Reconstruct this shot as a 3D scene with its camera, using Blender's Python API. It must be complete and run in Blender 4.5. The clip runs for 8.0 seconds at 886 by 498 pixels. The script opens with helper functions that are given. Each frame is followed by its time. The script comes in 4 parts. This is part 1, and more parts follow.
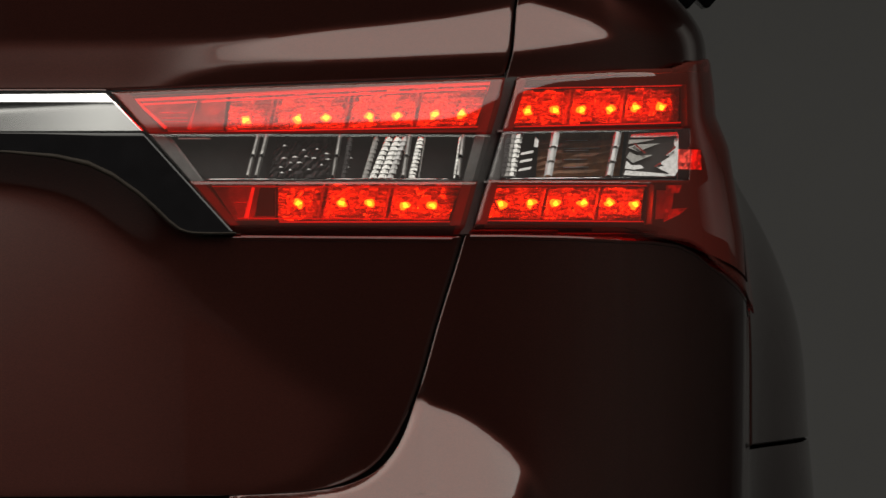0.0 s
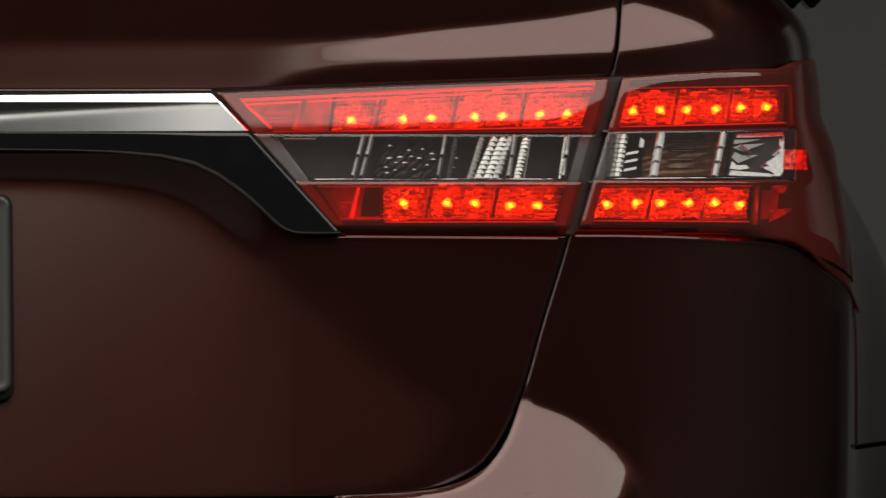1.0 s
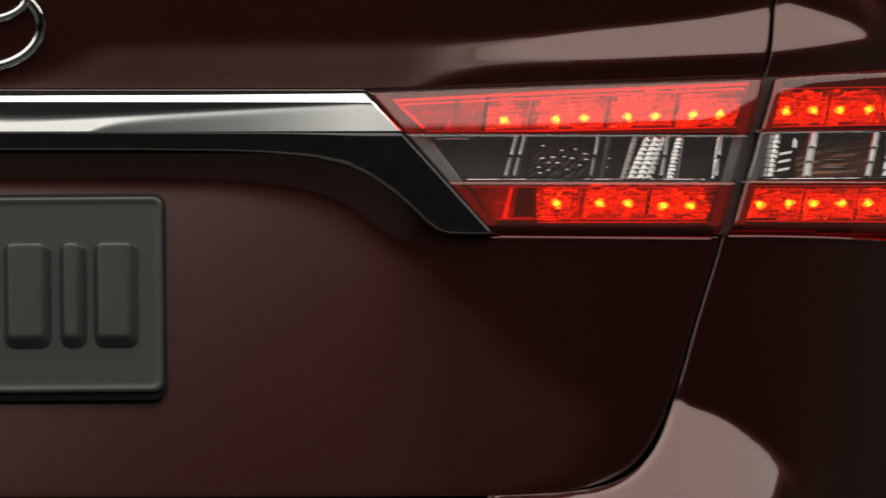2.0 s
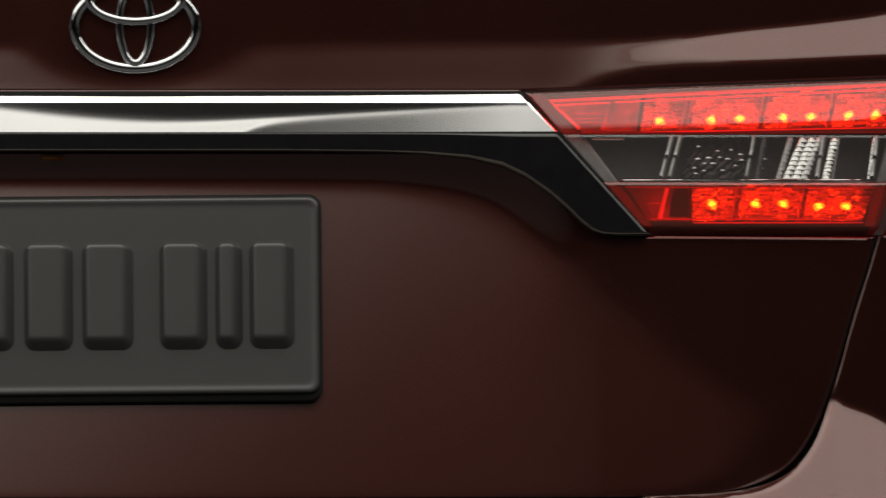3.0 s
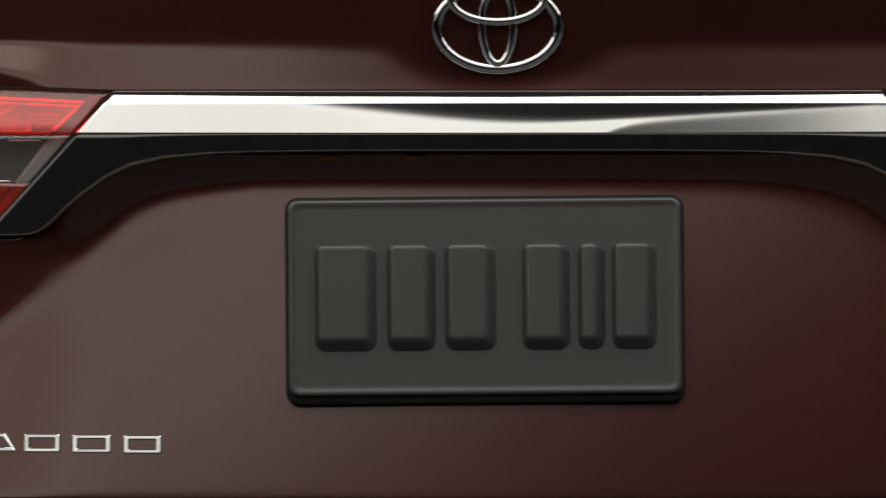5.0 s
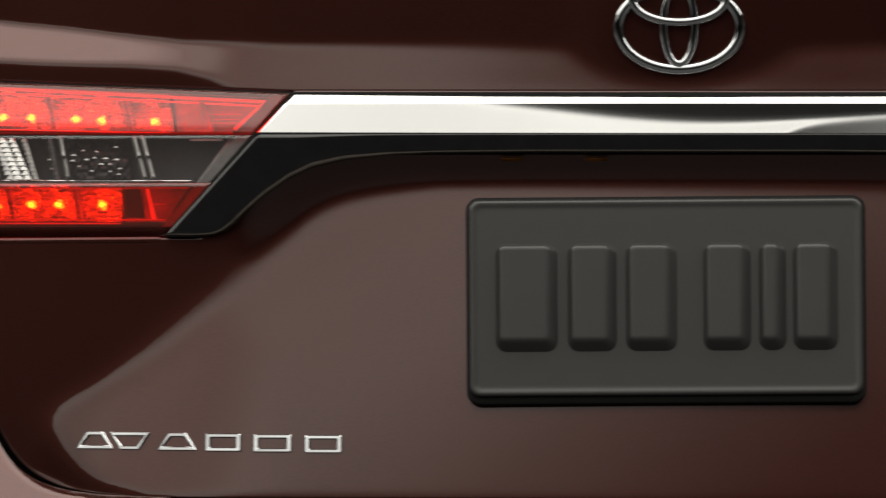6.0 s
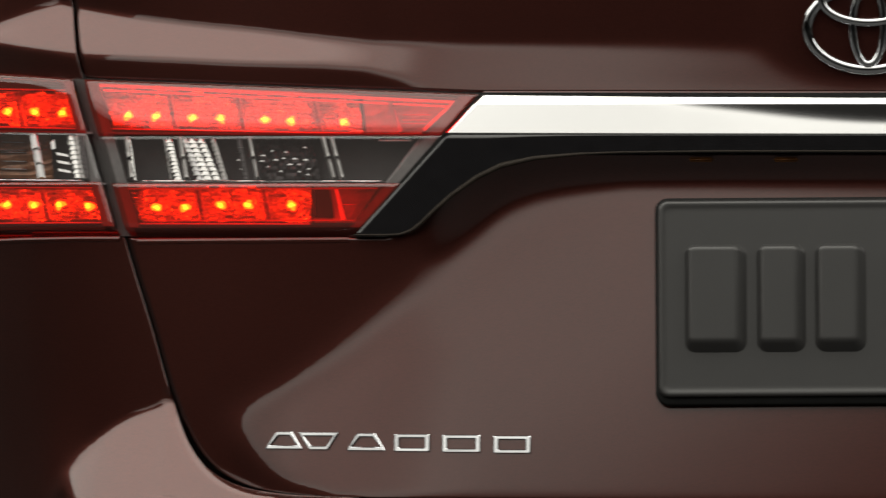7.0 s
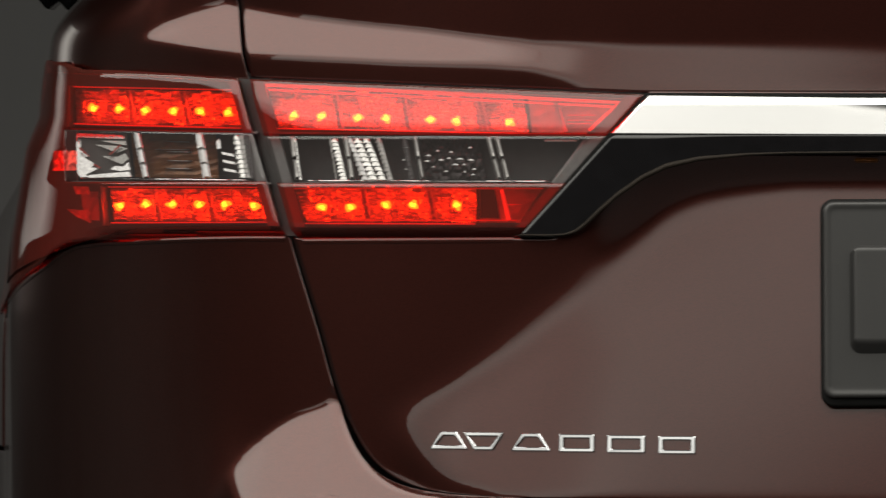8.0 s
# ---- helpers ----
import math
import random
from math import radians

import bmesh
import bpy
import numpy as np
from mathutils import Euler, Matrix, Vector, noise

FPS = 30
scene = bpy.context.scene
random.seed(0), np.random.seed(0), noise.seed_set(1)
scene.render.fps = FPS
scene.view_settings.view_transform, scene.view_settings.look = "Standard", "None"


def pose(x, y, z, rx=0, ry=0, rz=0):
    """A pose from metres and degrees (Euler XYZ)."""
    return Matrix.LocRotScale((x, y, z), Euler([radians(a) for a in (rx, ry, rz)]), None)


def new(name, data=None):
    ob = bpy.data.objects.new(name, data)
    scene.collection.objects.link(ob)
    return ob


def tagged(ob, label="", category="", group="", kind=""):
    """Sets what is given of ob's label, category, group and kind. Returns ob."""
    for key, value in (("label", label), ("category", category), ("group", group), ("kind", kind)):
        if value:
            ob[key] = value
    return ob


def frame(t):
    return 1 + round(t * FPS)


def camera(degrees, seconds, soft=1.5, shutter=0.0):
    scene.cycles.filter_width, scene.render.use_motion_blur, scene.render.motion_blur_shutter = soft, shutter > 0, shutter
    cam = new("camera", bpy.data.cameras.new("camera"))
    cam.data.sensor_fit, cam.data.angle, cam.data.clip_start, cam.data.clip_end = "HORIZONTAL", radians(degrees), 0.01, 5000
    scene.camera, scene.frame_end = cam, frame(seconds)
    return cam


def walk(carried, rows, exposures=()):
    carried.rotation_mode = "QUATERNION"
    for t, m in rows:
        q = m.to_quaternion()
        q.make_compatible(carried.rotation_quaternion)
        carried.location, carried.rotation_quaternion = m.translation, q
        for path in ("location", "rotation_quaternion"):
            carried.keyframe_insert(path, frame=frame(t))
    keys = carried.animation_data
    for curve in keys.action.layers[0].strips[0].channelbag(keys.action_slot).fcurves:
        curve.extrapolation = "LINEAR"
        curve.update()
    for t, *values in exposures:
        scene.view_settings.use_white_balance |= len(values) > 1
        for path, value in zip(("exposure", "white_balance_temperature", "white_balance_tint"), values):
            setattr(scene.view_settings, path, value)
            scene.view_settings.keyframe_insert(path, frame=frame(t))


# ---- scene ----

# ------------------------------------------------------------------ camera
# A tripod pan along the rear of a parked car: seconds, heading to the right, tilt up, lean (all in degrees).
EYE = (0.0, -7.0, 0.85)
PAN = [
    (0.0, 4.542, -0.010, 0.061), (0.5, 4.265, -0.010, 0.051), (1.0, 3.879, -0.009, 0.048), (1.2, 3.709, -0.009, 0.030),
    (2.5, 2.411, -0.005, 0.035), (3.0, 1.937, -0.003, 0.030), (3.5, 1.389, -0.002, 0.025), (4.0, 0.817, -0.001, 0.036),
    (4.5, 0.212, 0.001, 0.040), (5.8, -1.238, 0.001, 0.010), (6.0, -1.486, 0.002, -0.030), (6.5, -2.093, 0.004, -0.033),
    (7.0, -2.676, 0.004, -0.053), (7.5, -3.222, 0.003, -0.098), (8.0, -3.716, 0.003, -0.167),
]
cam = camera(5.576, 8.0, soft=1.35, shutter=0.5)
walk(cam, [(t, pose(*EYE, 90 + tilt, lean, -head)) for t, head, tilt, lean in PAN],
     exposures=[(0.0, 0.0), (4.0, 0.0), (8.0, 0.22)])

# ------------------------------------------------------------------ world and exposure
world = bpy.data.worlds.new("studio_dark")
scene.world = world
world.use_nodes = True
world.node_tree.nodes["Background"].inputs[0].default_value = (0.75, 0.82, 0.9, 1)
world.node_tree.nodes["Background"].inputs[1].default_value = 0.014


# ------------------------------------------------------------------ material helpers
def mat_new(name):
    m = bpy.data.materials.new(name)
    m.use_nodes = True
    return m, m.node_tree.nodes, m.node_tree.links, m.node_tree.nodes["Principled BSDF"]


def noise_node(nt, links, scale, detail=3.0, rough=0.55):
    tc = nt.new("ShaderNodeTexCoord")
    n = nt.new("ShaderNodeTexNoise")
    n.inputs["Scale"].default_value = scale
    n.inputs["Detail"].default_value = detail
    n.inputs["Roughness"].default_value = rough
    links.new(tc.outputs["Object"], n.inputs["Vector"])
    return n


def ramp_node(nt, links, src, stops):
    r = nt.new("ShaderNodeValToRGB")
    ends = r.color_ramp.elements
    ends[0].position, ends[0].color = stops[0][0], (*stops[0][1], 1)
    ends[1].position, ends[1].color = stops[-1][0], (*stops[-1][1], 1)
    for p, c in stops[1:-1]:
        ends.new(p).color = (*c, 1)
    links.new(src, r.inputs[0])
    return r


def bump_node(nt, links, src, bsdf, strength, distance):
    b = nt.new("ShaderNodeBump")
    b.inputs["Strength"].default_value = strength
    b.inputs["Distance"].default_value = distance
    links.new(src, b.inputs["Height"])
    links.new(b.outputs[0], bsdf.inputs["Normal"])
    return b


def plain(name, color, rough, metal=0.0, vary=0.15, scale=40.0, bump=0.0, bump_scale=400.0, coat=0.0, spec=0.5):
    """A surface with colour variation at two scales and fine relief."""
    m, nt, links, p = mat_new(name)
    n = noise_node(nt, links, scale, 6.0, 0.65)
    lo = tuple(c * (1 - vary) for c in color)
    hi = tuple(min(1.0, c * (1 + vary)) for c in color)
    r = ramp_node(nt, links, n.outputs[0], [(0.3, lo), (0.7, hi)])
    links.new(r.outputs[0], p.inputs["Base Color"])
    p.inputs["Roughness"].default_value = rough
    p.inputs["Metallic"].default_value = metal
    p.inputs["Specular IOR Level"].default_value = spec
    p.inputs["Coat Weight"].default_value = coat
    p.inputs["Coat Roughness"].default_value = 0.03
    if bump:
        b = noise_node(nt, links, bump_scale, 2.0)
        bump_node(nt, links, b.outputs[0], p, bump, 0.0004)
    return m


def paint_material():
    m, nt, links, p = mat_new("deep_red_metallic_paint")
    tc = nt.new("ShaderNodeTexCoord")
    flakes = nt.new("ShaderNodeTexVoronoi")
    flakes.inputs["Scale"].default_value = 2600.0
    links.new(tc.outputs["Object"], flakes.inputs["Vector"])
    r = ramp_node(nt, links, flakes.outputs["Color"], [(0.2, (0.041, 0.0116, 0.0088)), (0.8, (0.068, 0.0175, 0.0130))])
    cloud = noise_node(nt, links, 9.0, 4.0)
    mix = nt.new("ShaderNodeMixRGB")
    mix.blend_type = "MULTIPLY"
    mix.inputs[0].default_value = 0.25
    links.new(r.outputs[0], mix.inputs[1])
    links.new(cloud.outputs[0], mix.inputs[2])
    links.new(mix.outputs[0], p.inputs["Base Color"])
    p.inputs["Metallic"].default_value = 0.92
    p.inputs["Roughness"].default_value = 0.31
    p.inputs["Coat Weight"].default_value = 1.0
    p.inputs["Coat IOR"].default_value = 1.52
    p.inputs["Coat Roughness"].default_value = 0.025
    # faint orange peel in the clear coat
    peel = noise_node(nt, links, 260.0, 2.0)
    b = nt.new("ShaderNodeBump")
    b.inputs["Strength"].default_value = 0.05
    b.inputs["Distance"].default_value = 0.0003
    links.new(peel.outputs[0], b.inputs["Height"])
    links.new(b.outputs[0], p.inputs["Coat Normal"])
    return m


def lens_material(name, tint, haze, gloss=1.6):
    """Tinted clear plastic: straight-through tint with a polished surface."""
    m, nt, links, p = mat_new(name)
    nt.remove(p)
    out = nt["Material Output"]
    tr = nt.new("ShaderNodeBsdfTransparent")
    tr.inputs[0].default_value = (*tint, 1)
    gl = nt.new("ShaderNodeBsdfGlossy")
    gl.inputs["Roughness"].default_value = 0.02
    # thin shell: the same gloss from both sides, rising towards grazing sight
    lw = nt.new("ShaderNodeLayerWeight")
    lw.inputs["Blend"].default_value = 0.5
    rise = nt.new("ShaderNodeMath")
    rise.operation = "POWER"
    links.new(lw.outputs["Facing"], rise.inputs[0])
    rise.inputs[1].default_value = 5.0
    f0 = ((gloss - 1) / (gloss + 1)) ** 2
    fr = nt.new("ShaderNodeMath")
    fr.operation = "MULTIPLY_ADD"
    links.new(rise.outputs[0], fr.inputs[0])
    fr.inputs[1].default_value, fr.inputs[2].default_value = 1 - f0, f0
    mix = nt.new("ShaderNodeMixShader")
    links.new(fr.outputs[0], mix.inputs[0])
    # a weak diffuse veil: the flare haze over the lamps put into the lens
    veil = nt.new("ShaderNodeBsdfDiffuse")
    veil.inputs[0].default_value = (*haze, 1)
    body = nt.new("ShaderNodeMixShader")
    body.inputs[0].default_value = 0.06
    links.new(tr.outputs[0], body.inputs[1])
    links.new(veil.outputs[0], body.inputs[2])
    links.new(body.outputs[0], mix.inputs[1])
    links.new(gl.outputs[0], mix.inputs[2])
    links.new(mix.outputs[0], out.inputs[0])
    return m


def glow_material(name, color, strength):
    m, nt, links, p = mat_new(name)
    p.inputs["Base Color"].default_value = (*color, 1)
    p.inputs["Emission Color"].default_value = (*color, 1)
    p.inputs["Emission Strength"].default_value = strength
    p.inputs["Roughness"].default_value = 0.3
    return m


PAINT = paint_material()
CHROME = plain("polished_chrome", (0.60, 0.61, 0.63), 0.045, 1.0, 0.03, 6.0)
BAR_CHROME = plain("brushed_bright_chrome", (0.76, 0.76, 0.765), 0.125, 1.0, 0.03, 6.0)
BLACK_TRIM = plain("satin_black_plastic", (0.0056, 0.0052, 0.0058), 0.15, 0.0, 0.2, 60.0, 0.02, 900.0)
# trim lip: lighter and warmer than the trim, its highlight put into the colour
LIP_BLACK = plain("lightened_satin_black_plastic", (0.016, 0.012, 0.009), 0.6, 0.0, 0.2, 60.0, spec=0.14)
JET = plain("jet_black_rubber", (0.004, 0.004, 0.004), 0.7, 0.0, 0.2, 60.0, spec=0.15)
BLACK_MATT = plain("matt_black_plastic", (0.016, 0.016, 0.016), 0.6, 0.0, 0.2, 60.0)
RUBBER = plain("black_rubber", (0.02, 0.02, 0.02), 0.75, 0.0, 0.2, 30.0, 0.2, 300.0)
PLATE_GREY = plain("dark_grey_coated_plate", (0.0210, 0.0204, 0.0202), 0.38, 0.0, 0.06, 30.0, 0.06, 500.0)
DULL_SILVER = plain("lamp_dull_silver", (0.22, 0.21, 0.205), 0.33, 1.0, 0.15, 200.0)
HOUSING = plain("lamp_housing_dark", (0.12, 0.112, 0.112), 0.4, 0.0, 0.2, 80.0)
BUCKET_DARK = plain("lamp_bucket_dark", (0.026, 0.025, 0.026), 0.5, 0.0, 0.2, 80.0)
SEAL = plain("grey_rubber_seal", (0.026, 0.022, 0.021), 0.5, 0.0, 0.2, 80.0)
HOUSING_GREY = plain("lamp_housing_grey", (0.15, 0.142, 0.142), 0.45, 0.0, 0.2, 80.0)
REFLECTOR = plain("lamp_reflector_silver", (0.66, 0.66, 0.66), 0.28, 0.65, 0.55, 420.0)
# slightly darker and rougher, for the inner lamp's upper row
REFLECTOR_DIM = plain("lamp_reflector_darker", (0.62, 0.61, 0.61), 0.32, 0.6, 0.5, 420.0)
WHITE_PATCH = plain("lamp_white_patch", (0.34, 0.33, 0.33), 0.22, 1.0, 0.3, 500.0)
GREY_PATCH = plain("lamp_grey_patch", (0.16, 0.155, 0.15), 0.25, 1.0, 0.3, 500.0)
SMOKED = plain("lamp_smoked_mirror", (0.05, 0.045, 0.046), 0.42, 1.0, 0.3, 200.0)
BRIGHT_BAR = plain("lamp_bright_silver_bar", (0.36, 0.35, 0.35), 0.3, 1.0, 0.12, 260.0)
SATIN_SILVER = plain("lamp_satin_white_silver", (0.88, 0.87, 0.86), 0.5, 0.2, 0.06, 150.0)
SHADE_GREY = plain("lamp_shade_grey", (0.10, 0.086, 0.085), 0.35, 0.4, 0.1, 150.0)
FLUTE_SILVER = plain("lamp_flute_silver", (0.46, 0.45, 0.44), 0.18, 1.0, 0.25, 300.0)
MIRROR = plain("lamp_bright_mirror", (0.86, 0.86, 0.86), 0.12, 1.0, 0.04, 150.0)
def marker_material(name, strength):
    # mottled red emission, in place of facets lit by an LED behind
    m, nt, links, p = mat_new(name)
    tc = nt.new("ShaderNodeTexCoord")
    v = nt.new("ShaderNodeTexVoronoi")
    v.inputs["Scale"].default_value = 260.0
    links.new(tc.outputs["Object"], v.inputs["Vector"])
    r = ramp_node(nt, links, v.outputs["Color"], [(0.3, (0.10, 0.004, 0.003)), (0.75, (1.0, 0.08, 0.05))])
    links.new(r.outputs[0], p.inputs["Emission Color"])
    p.inputs["Emission Strength"].default_value = strength
    p.inputs["Base Color"].default_value = (0.4, 0.4, 0.4, 1)
    return m


MARKER_GLOW = marker_material("lit_marker_facets", 0.95)
MARKER_DIM = marker_material("dim_marker_facets", 0.28)
MARKER_FAINT = marker_material("faint_marker_facets", 0.07)
GUIDE_GLOW = glow_material("lit_red_light_guide", (1.0, 0.16, 0.12), 0.85)
# emission on moulded edges, in place of LED light caught by them
EDGE_GLOW = glow_material("self_lit_red_edge", (1.0, 0.14, 0.10), 0.22)
RED_EDGE = plain("lamp_red_plastic_edge", (0.35, 0.03, 0.02), 0.4, 0.0, 0.2, 200.0)
RED_BODY = plain("dim_reflector_plastic", (0.8, 0.78, 0.78), 0.45, 0.3, 0.15, 150.0)
AMBER = plain("amber_plastic", (0.13, 0.046, 0.010), 0.3, 0.3, 0.5, 120.0)
RED_LENS = lens_material("red_lens_plastic", (0.94, 0.068, 0.043), (0.85, 0.20, 0.15))
CLEAR_LENS = lens_material("clear_lens_plastic", (0.88, 0.88, 0.88), (0.35, 0.31, 0.30))
LED_CORE = glow_material("led_core", (1.0, 0.50, 0.03), 38.0)
LED_GLOW = glow_material("led_bloom_halo", (1.0, 0.17, 0.01), 34.0)
GLASS_DARK = plain("tinted_rear_glass", (0.01, 0.011, 0.012), 0.05, 0.0, 0.1, 3.0)
WALL_GREY = plain("grey_studio_wall_paint", (0.31, 0.306, 0.308), 0.8, 0.0, 0.06, 0.8, 0.1, 60.0)
DRAPE = plain("charcoal_drape", (0.085, 0.078, 0.075), 0.9, 0.0, 0.2, 1.5, 0.2, 30.0)
SIDE_DRAPE = plain("grey_drape", (0.17, 0.163, 0.156), 0.9, 0.0, 0.2, 1.5, 0.2, 30.0)
FLOOR_GREY = plain("dark_grey_studio_floor", (0.016, 0.016, 0.016), 0.75, 0.0, 0.15, 2.0, 0.1, 80.0)
RIM = plain("silver_alloy", (0.5, 0.5, 0.5), 0.25, 1.0, 0.08, 20.0)


# ------------------------------------------------------------------ mesh helpers
def obj(name, bm, material, parent=None, label="", smooth=True):
    me = bpy.data.meshes.new(name)
    bm.normal_update()
    bm.to_mesh(me)
    bm.free()
    me.materials.append(material)
    me.polygons.foreach_set("use_smooth", [smooth] * len(me.polygons))
    ob = new(name, me)
    if parent is not None:
        ob.parent = parent
    if label:
        tagged(ob, label)
    return ob


part = obj


def spline(ts, vs):
    """Natural cubic spline through the points."""
    t, v = np.array(ts, float), np.array(vs, float)
    n, h = len(t), np.diff(t)
    a, r = np.eye(n), np.zeros(n)
    for i in range(1, n - 1):
        a[i, i - 1:i + 2] = h[i - 1], 2 * (h[i - 1] + h[i]), h[i]
        r[i] = 6 * ((v[i + 1] - v[i]) / h[i] - (v[i] - v[i - 1]) / h[i - 1])
    m = np.linalg.solve(a, r)

    def value(q):
        q = np.clip(np.asarray(q, float), t[0], t[-1])
        i = np.clip(np.searchsorted(t, q) - 1, 0, n - 2)
        d, e, w = t[i + 1] - q, q - t[i], h[i]
        return (m[i] * d**3 + m[i + 1] * e**3) / (6 * w) + (v[i] / w - m[i] * w / 6) * d + (v[i + 1] / w - m[i + 1] * w / 6) * e
    return value


def sig(x):
    return 1 / (1 + np.exp(-np.clip(x, -40, 40)))


def sstep(a, b, x):
    q = np.clip((np.asarray(x, float) - a) / (b - a), 0, 1)
    return q * q * (3 - 2 * q)


# ------------------------------------------------------------------ the car's rear as one sheet: s round the car, z up
PLAN_X = [0, .1, .2, .3, .4, .5, .6, .67, .72, .757, .782, .797, .812, .842, .88, .917, .925, .925]
PLAN_Y = [0, .001, .004, .010, .019, .033, .054, .077, .106, .145, .195, .25, .31, .40, .52, .68, .85, 1.0]
PLAN_S = np.concatenate([[0], np.cumsum(np.hypot(np.diff(PLAN_X), np.diff(PLAN_Y)))])
KNOTS = [0, 3, 6, 9, 12, 15, 17]
KS = np.array([PLAN_S[i] for i in KNOTS])
KX, KY = np.array([PLAN_X[i] for i in KNOTS]), np.array([PLAN_Y[i] for i in KNOTS])
plan_x = spline(np.concatenate([-KS[:0:-1], KS]), np.concatenate([-KX[:0:-1], KX]))
plan_y = spline(np.concatenate([-KS[:0:-1], KS]), np.concatenate([KY[:0:-1], KY]))
half_width = spline([.30, .45, .62, .70, .78, .83, .88, .92, .97, 1.0, 1.02, 1.045, 1.065, 1.09],
                    [.890, .922, .934, .926, .917, .901, .876, .853, .838, .834, .831, .803, .786, .75])
shoulder = spline([.9, .985, 1.0, 1.02, 1.035, 1.05, 1.09], [0, 0, .002, .006, .015, .029, .08])
S_END = 1.66
# slope fields: how far the panels lean back (positive: facing up)
GS, GZ = np.arange(0, 1.70, 0.003), np.arange(0.28, 1.104, 0.002)
SS, ZZ = np.meshgrid(GS, GZ, indexing="ij")


def soften(a, n):
    k = np.exp(-0.5 * (np.arange(-3 * n, 3 * n + 1) / n) ** 2)
    k /= k.sum()
    for ax in (0, 1):
        pad = [(0, 0), (0, 0)]
        pad[ax] = (3 * n, 3 * n)
        b = np.pad(a, pad, mode="edge")
        a = np.apply_along_axis(lambda r: np.convolve(r, k, "valid"), ax, b)
    return a


def swell(slope, z_ref, at_ref=0.0):
    """The offset of a panel whose slope is given, with its value at z_ref."""
    o = -np.cumsum(slope, axis=1) * 0.002
    i = int(round((z_ref - GZ[0]) / 0.002))
    o = o - o[:, i:i + 1] + at_ref
    return soften(o, 1)


def line(q, pts):
    return np.interp(q, [p[0] for p in pts], [p[1] for p in pts])


# upper lid and shoulder: a band that leans back, darker lip above it
UP = [(0, 1.0065), (.09, 1.0068), (.157, 1.0092), (.30, 1.0098), (.39, 1.0112), (.434, 1.0150), (.479, 1.0200), (.524, 1.0243), (.57, 1.0296), (.60, 1.0345), (.625, 1.0390), (.638, 1.0425),
      (.664, 1.0353), (.69, 1.0268), (.706, 1.0173), (.715, 1.012), (.76, 1.000), (1.7, 1.0)]
LOW = [(0, .965), (.33, .968), (.362, .983), (.390, .9905), (.425, .9940), (.4955, .9967), (.57, 1.0006), (.6186, 1.0031), (.664, 1.0088), (.706, 1.0146), (.72, 1.0155), (.76, 1.01), (1.7, 1.01)]
lean = np.interp(GS, [0, .12, .2, .30], [.054, .058, .070, .080])
lean = lean + (0.32 - lean) * sstep(.31, .49, GS)
soft_top = 0.0009 + 0.0010 * (1 - sstep(.12, .32, GS))
inside = sig((line(GS, UP)[:, None] - ZZ) / soft_top[:, None]) * sig((ZZ - line(GS, LOW)[:, None]) / 0.0012)
pad = sig((1 - np.hypot(SS / 0.090, (ZZ - 1.022) / 0.043)) / 0.05)
slope_up = -0.02 - 0.03 * sstep(.96, .985, ZZ) + (lean[:, None] + 0.05) * inside * (1 - pad)
O_UP = swell(slope_up, 0.986) 
# lower lid: recess under the black trim, then a scoop round the plate
B1 = [(0, .9062), (.1134, .9060), (.1864, .9052), (.21, .9032), (.235, .9004), (.259, .8958), (.275, .8898), (.29, .8816), (.305, .8698), (.3205, .8548), (.342, .8332), (.3616, .8130), (.4058, .7765), (.4504, .748), (.4861, .7326), (.4951, .7194), (.4965, .62), (.56, .50), (1.7, .2)]
B2 = [(0, .655), (.4058, .660), (.4504, .6715), (.4682, .6823), (.4883, .7041), (.4951, .7172), (.51, .74), (1.7, .8)]
bell = np.exp(-0.5 * (np.arange(-30, 31) / 7) ** 2)
brow = line(GS, B1)
brow = brow + (np.convolve(np.pad(brow, 30, mode="edge"), bell / bell.sum(), "valid") - brow) * sstep(.28, .31, GS) * (1 - sstep(.42, .46, GS))
blur = 0.0022 + 0.0065 * sstep(.16, .30, GS) * (1 - sstep(.40, .49, GS))
scoop = sig((brow[:, None] - ZZ) / blur[:, None]) * sig((ZZ - line(GS, B2)[:, None]) / 0.002)
tuck = sig((ZZ - brow[:, None]) / 0.003) * (1 - sstep(.27, .36, SS)) * sstep(.835, .85, ZZ)
slope_low = -0.02 + 0.120 * (1 - 0.35 * sstep(.44, .50, SS)) * soften(scoop, 1) - 0.32 * tuck
O_LOW = swell(slope_low, 0.832)
O_LOW = O_LOW + (soften(O_LOW, 3) - O_LOW) * sstep(.43, .47, SS)
# the fold below the scoop's corner, eased over a few centimetres
foot = O_LOW[:, int(round((.72 - GZ[0]) / .002))]
eased = np.convolve(np.pad(foot, 30, mode="edge"), bell / bell.sum(), "valid") - foot
O_LOW = O_LOW + (eased * sstep(.26, .30, GS) * (1 - sstep(.395, .43, GS)))[:, None] * sstep(.835, .77, ZZ)
# bumper: a ledge that swells out below the seam
CZ = [(0, .7345), (.5447, .7345), (.551, .7298), (.560, .7264), (.5725, .7224), (.588, .7148), (.602, .7060), (.614, .6968), (.6235, .6872), (.632, .6765), (.637, .667), (.642, .655), (.66, .60), (1.7, .4)]
CS = [(.2, .58), (.58, .600), (.6400, .618), (.6546, .6275), (.6598, .6315), (.673, .638), (.70, .655), (1.2, 1.7)]
ledge = sig((line(GS, CZ)[:, None] - ZZ) / 0.0011) * sig((line(GZ, CS)[None, :] - SS) / 0.005)
slope_bump = -0.02 + 0.35 * ledge + 0.20 * soften(ledge, 18) * (1 - ledge) * sstep(.605, .65, SS) - 0.12 * sstep(.60, .45, ZZ)
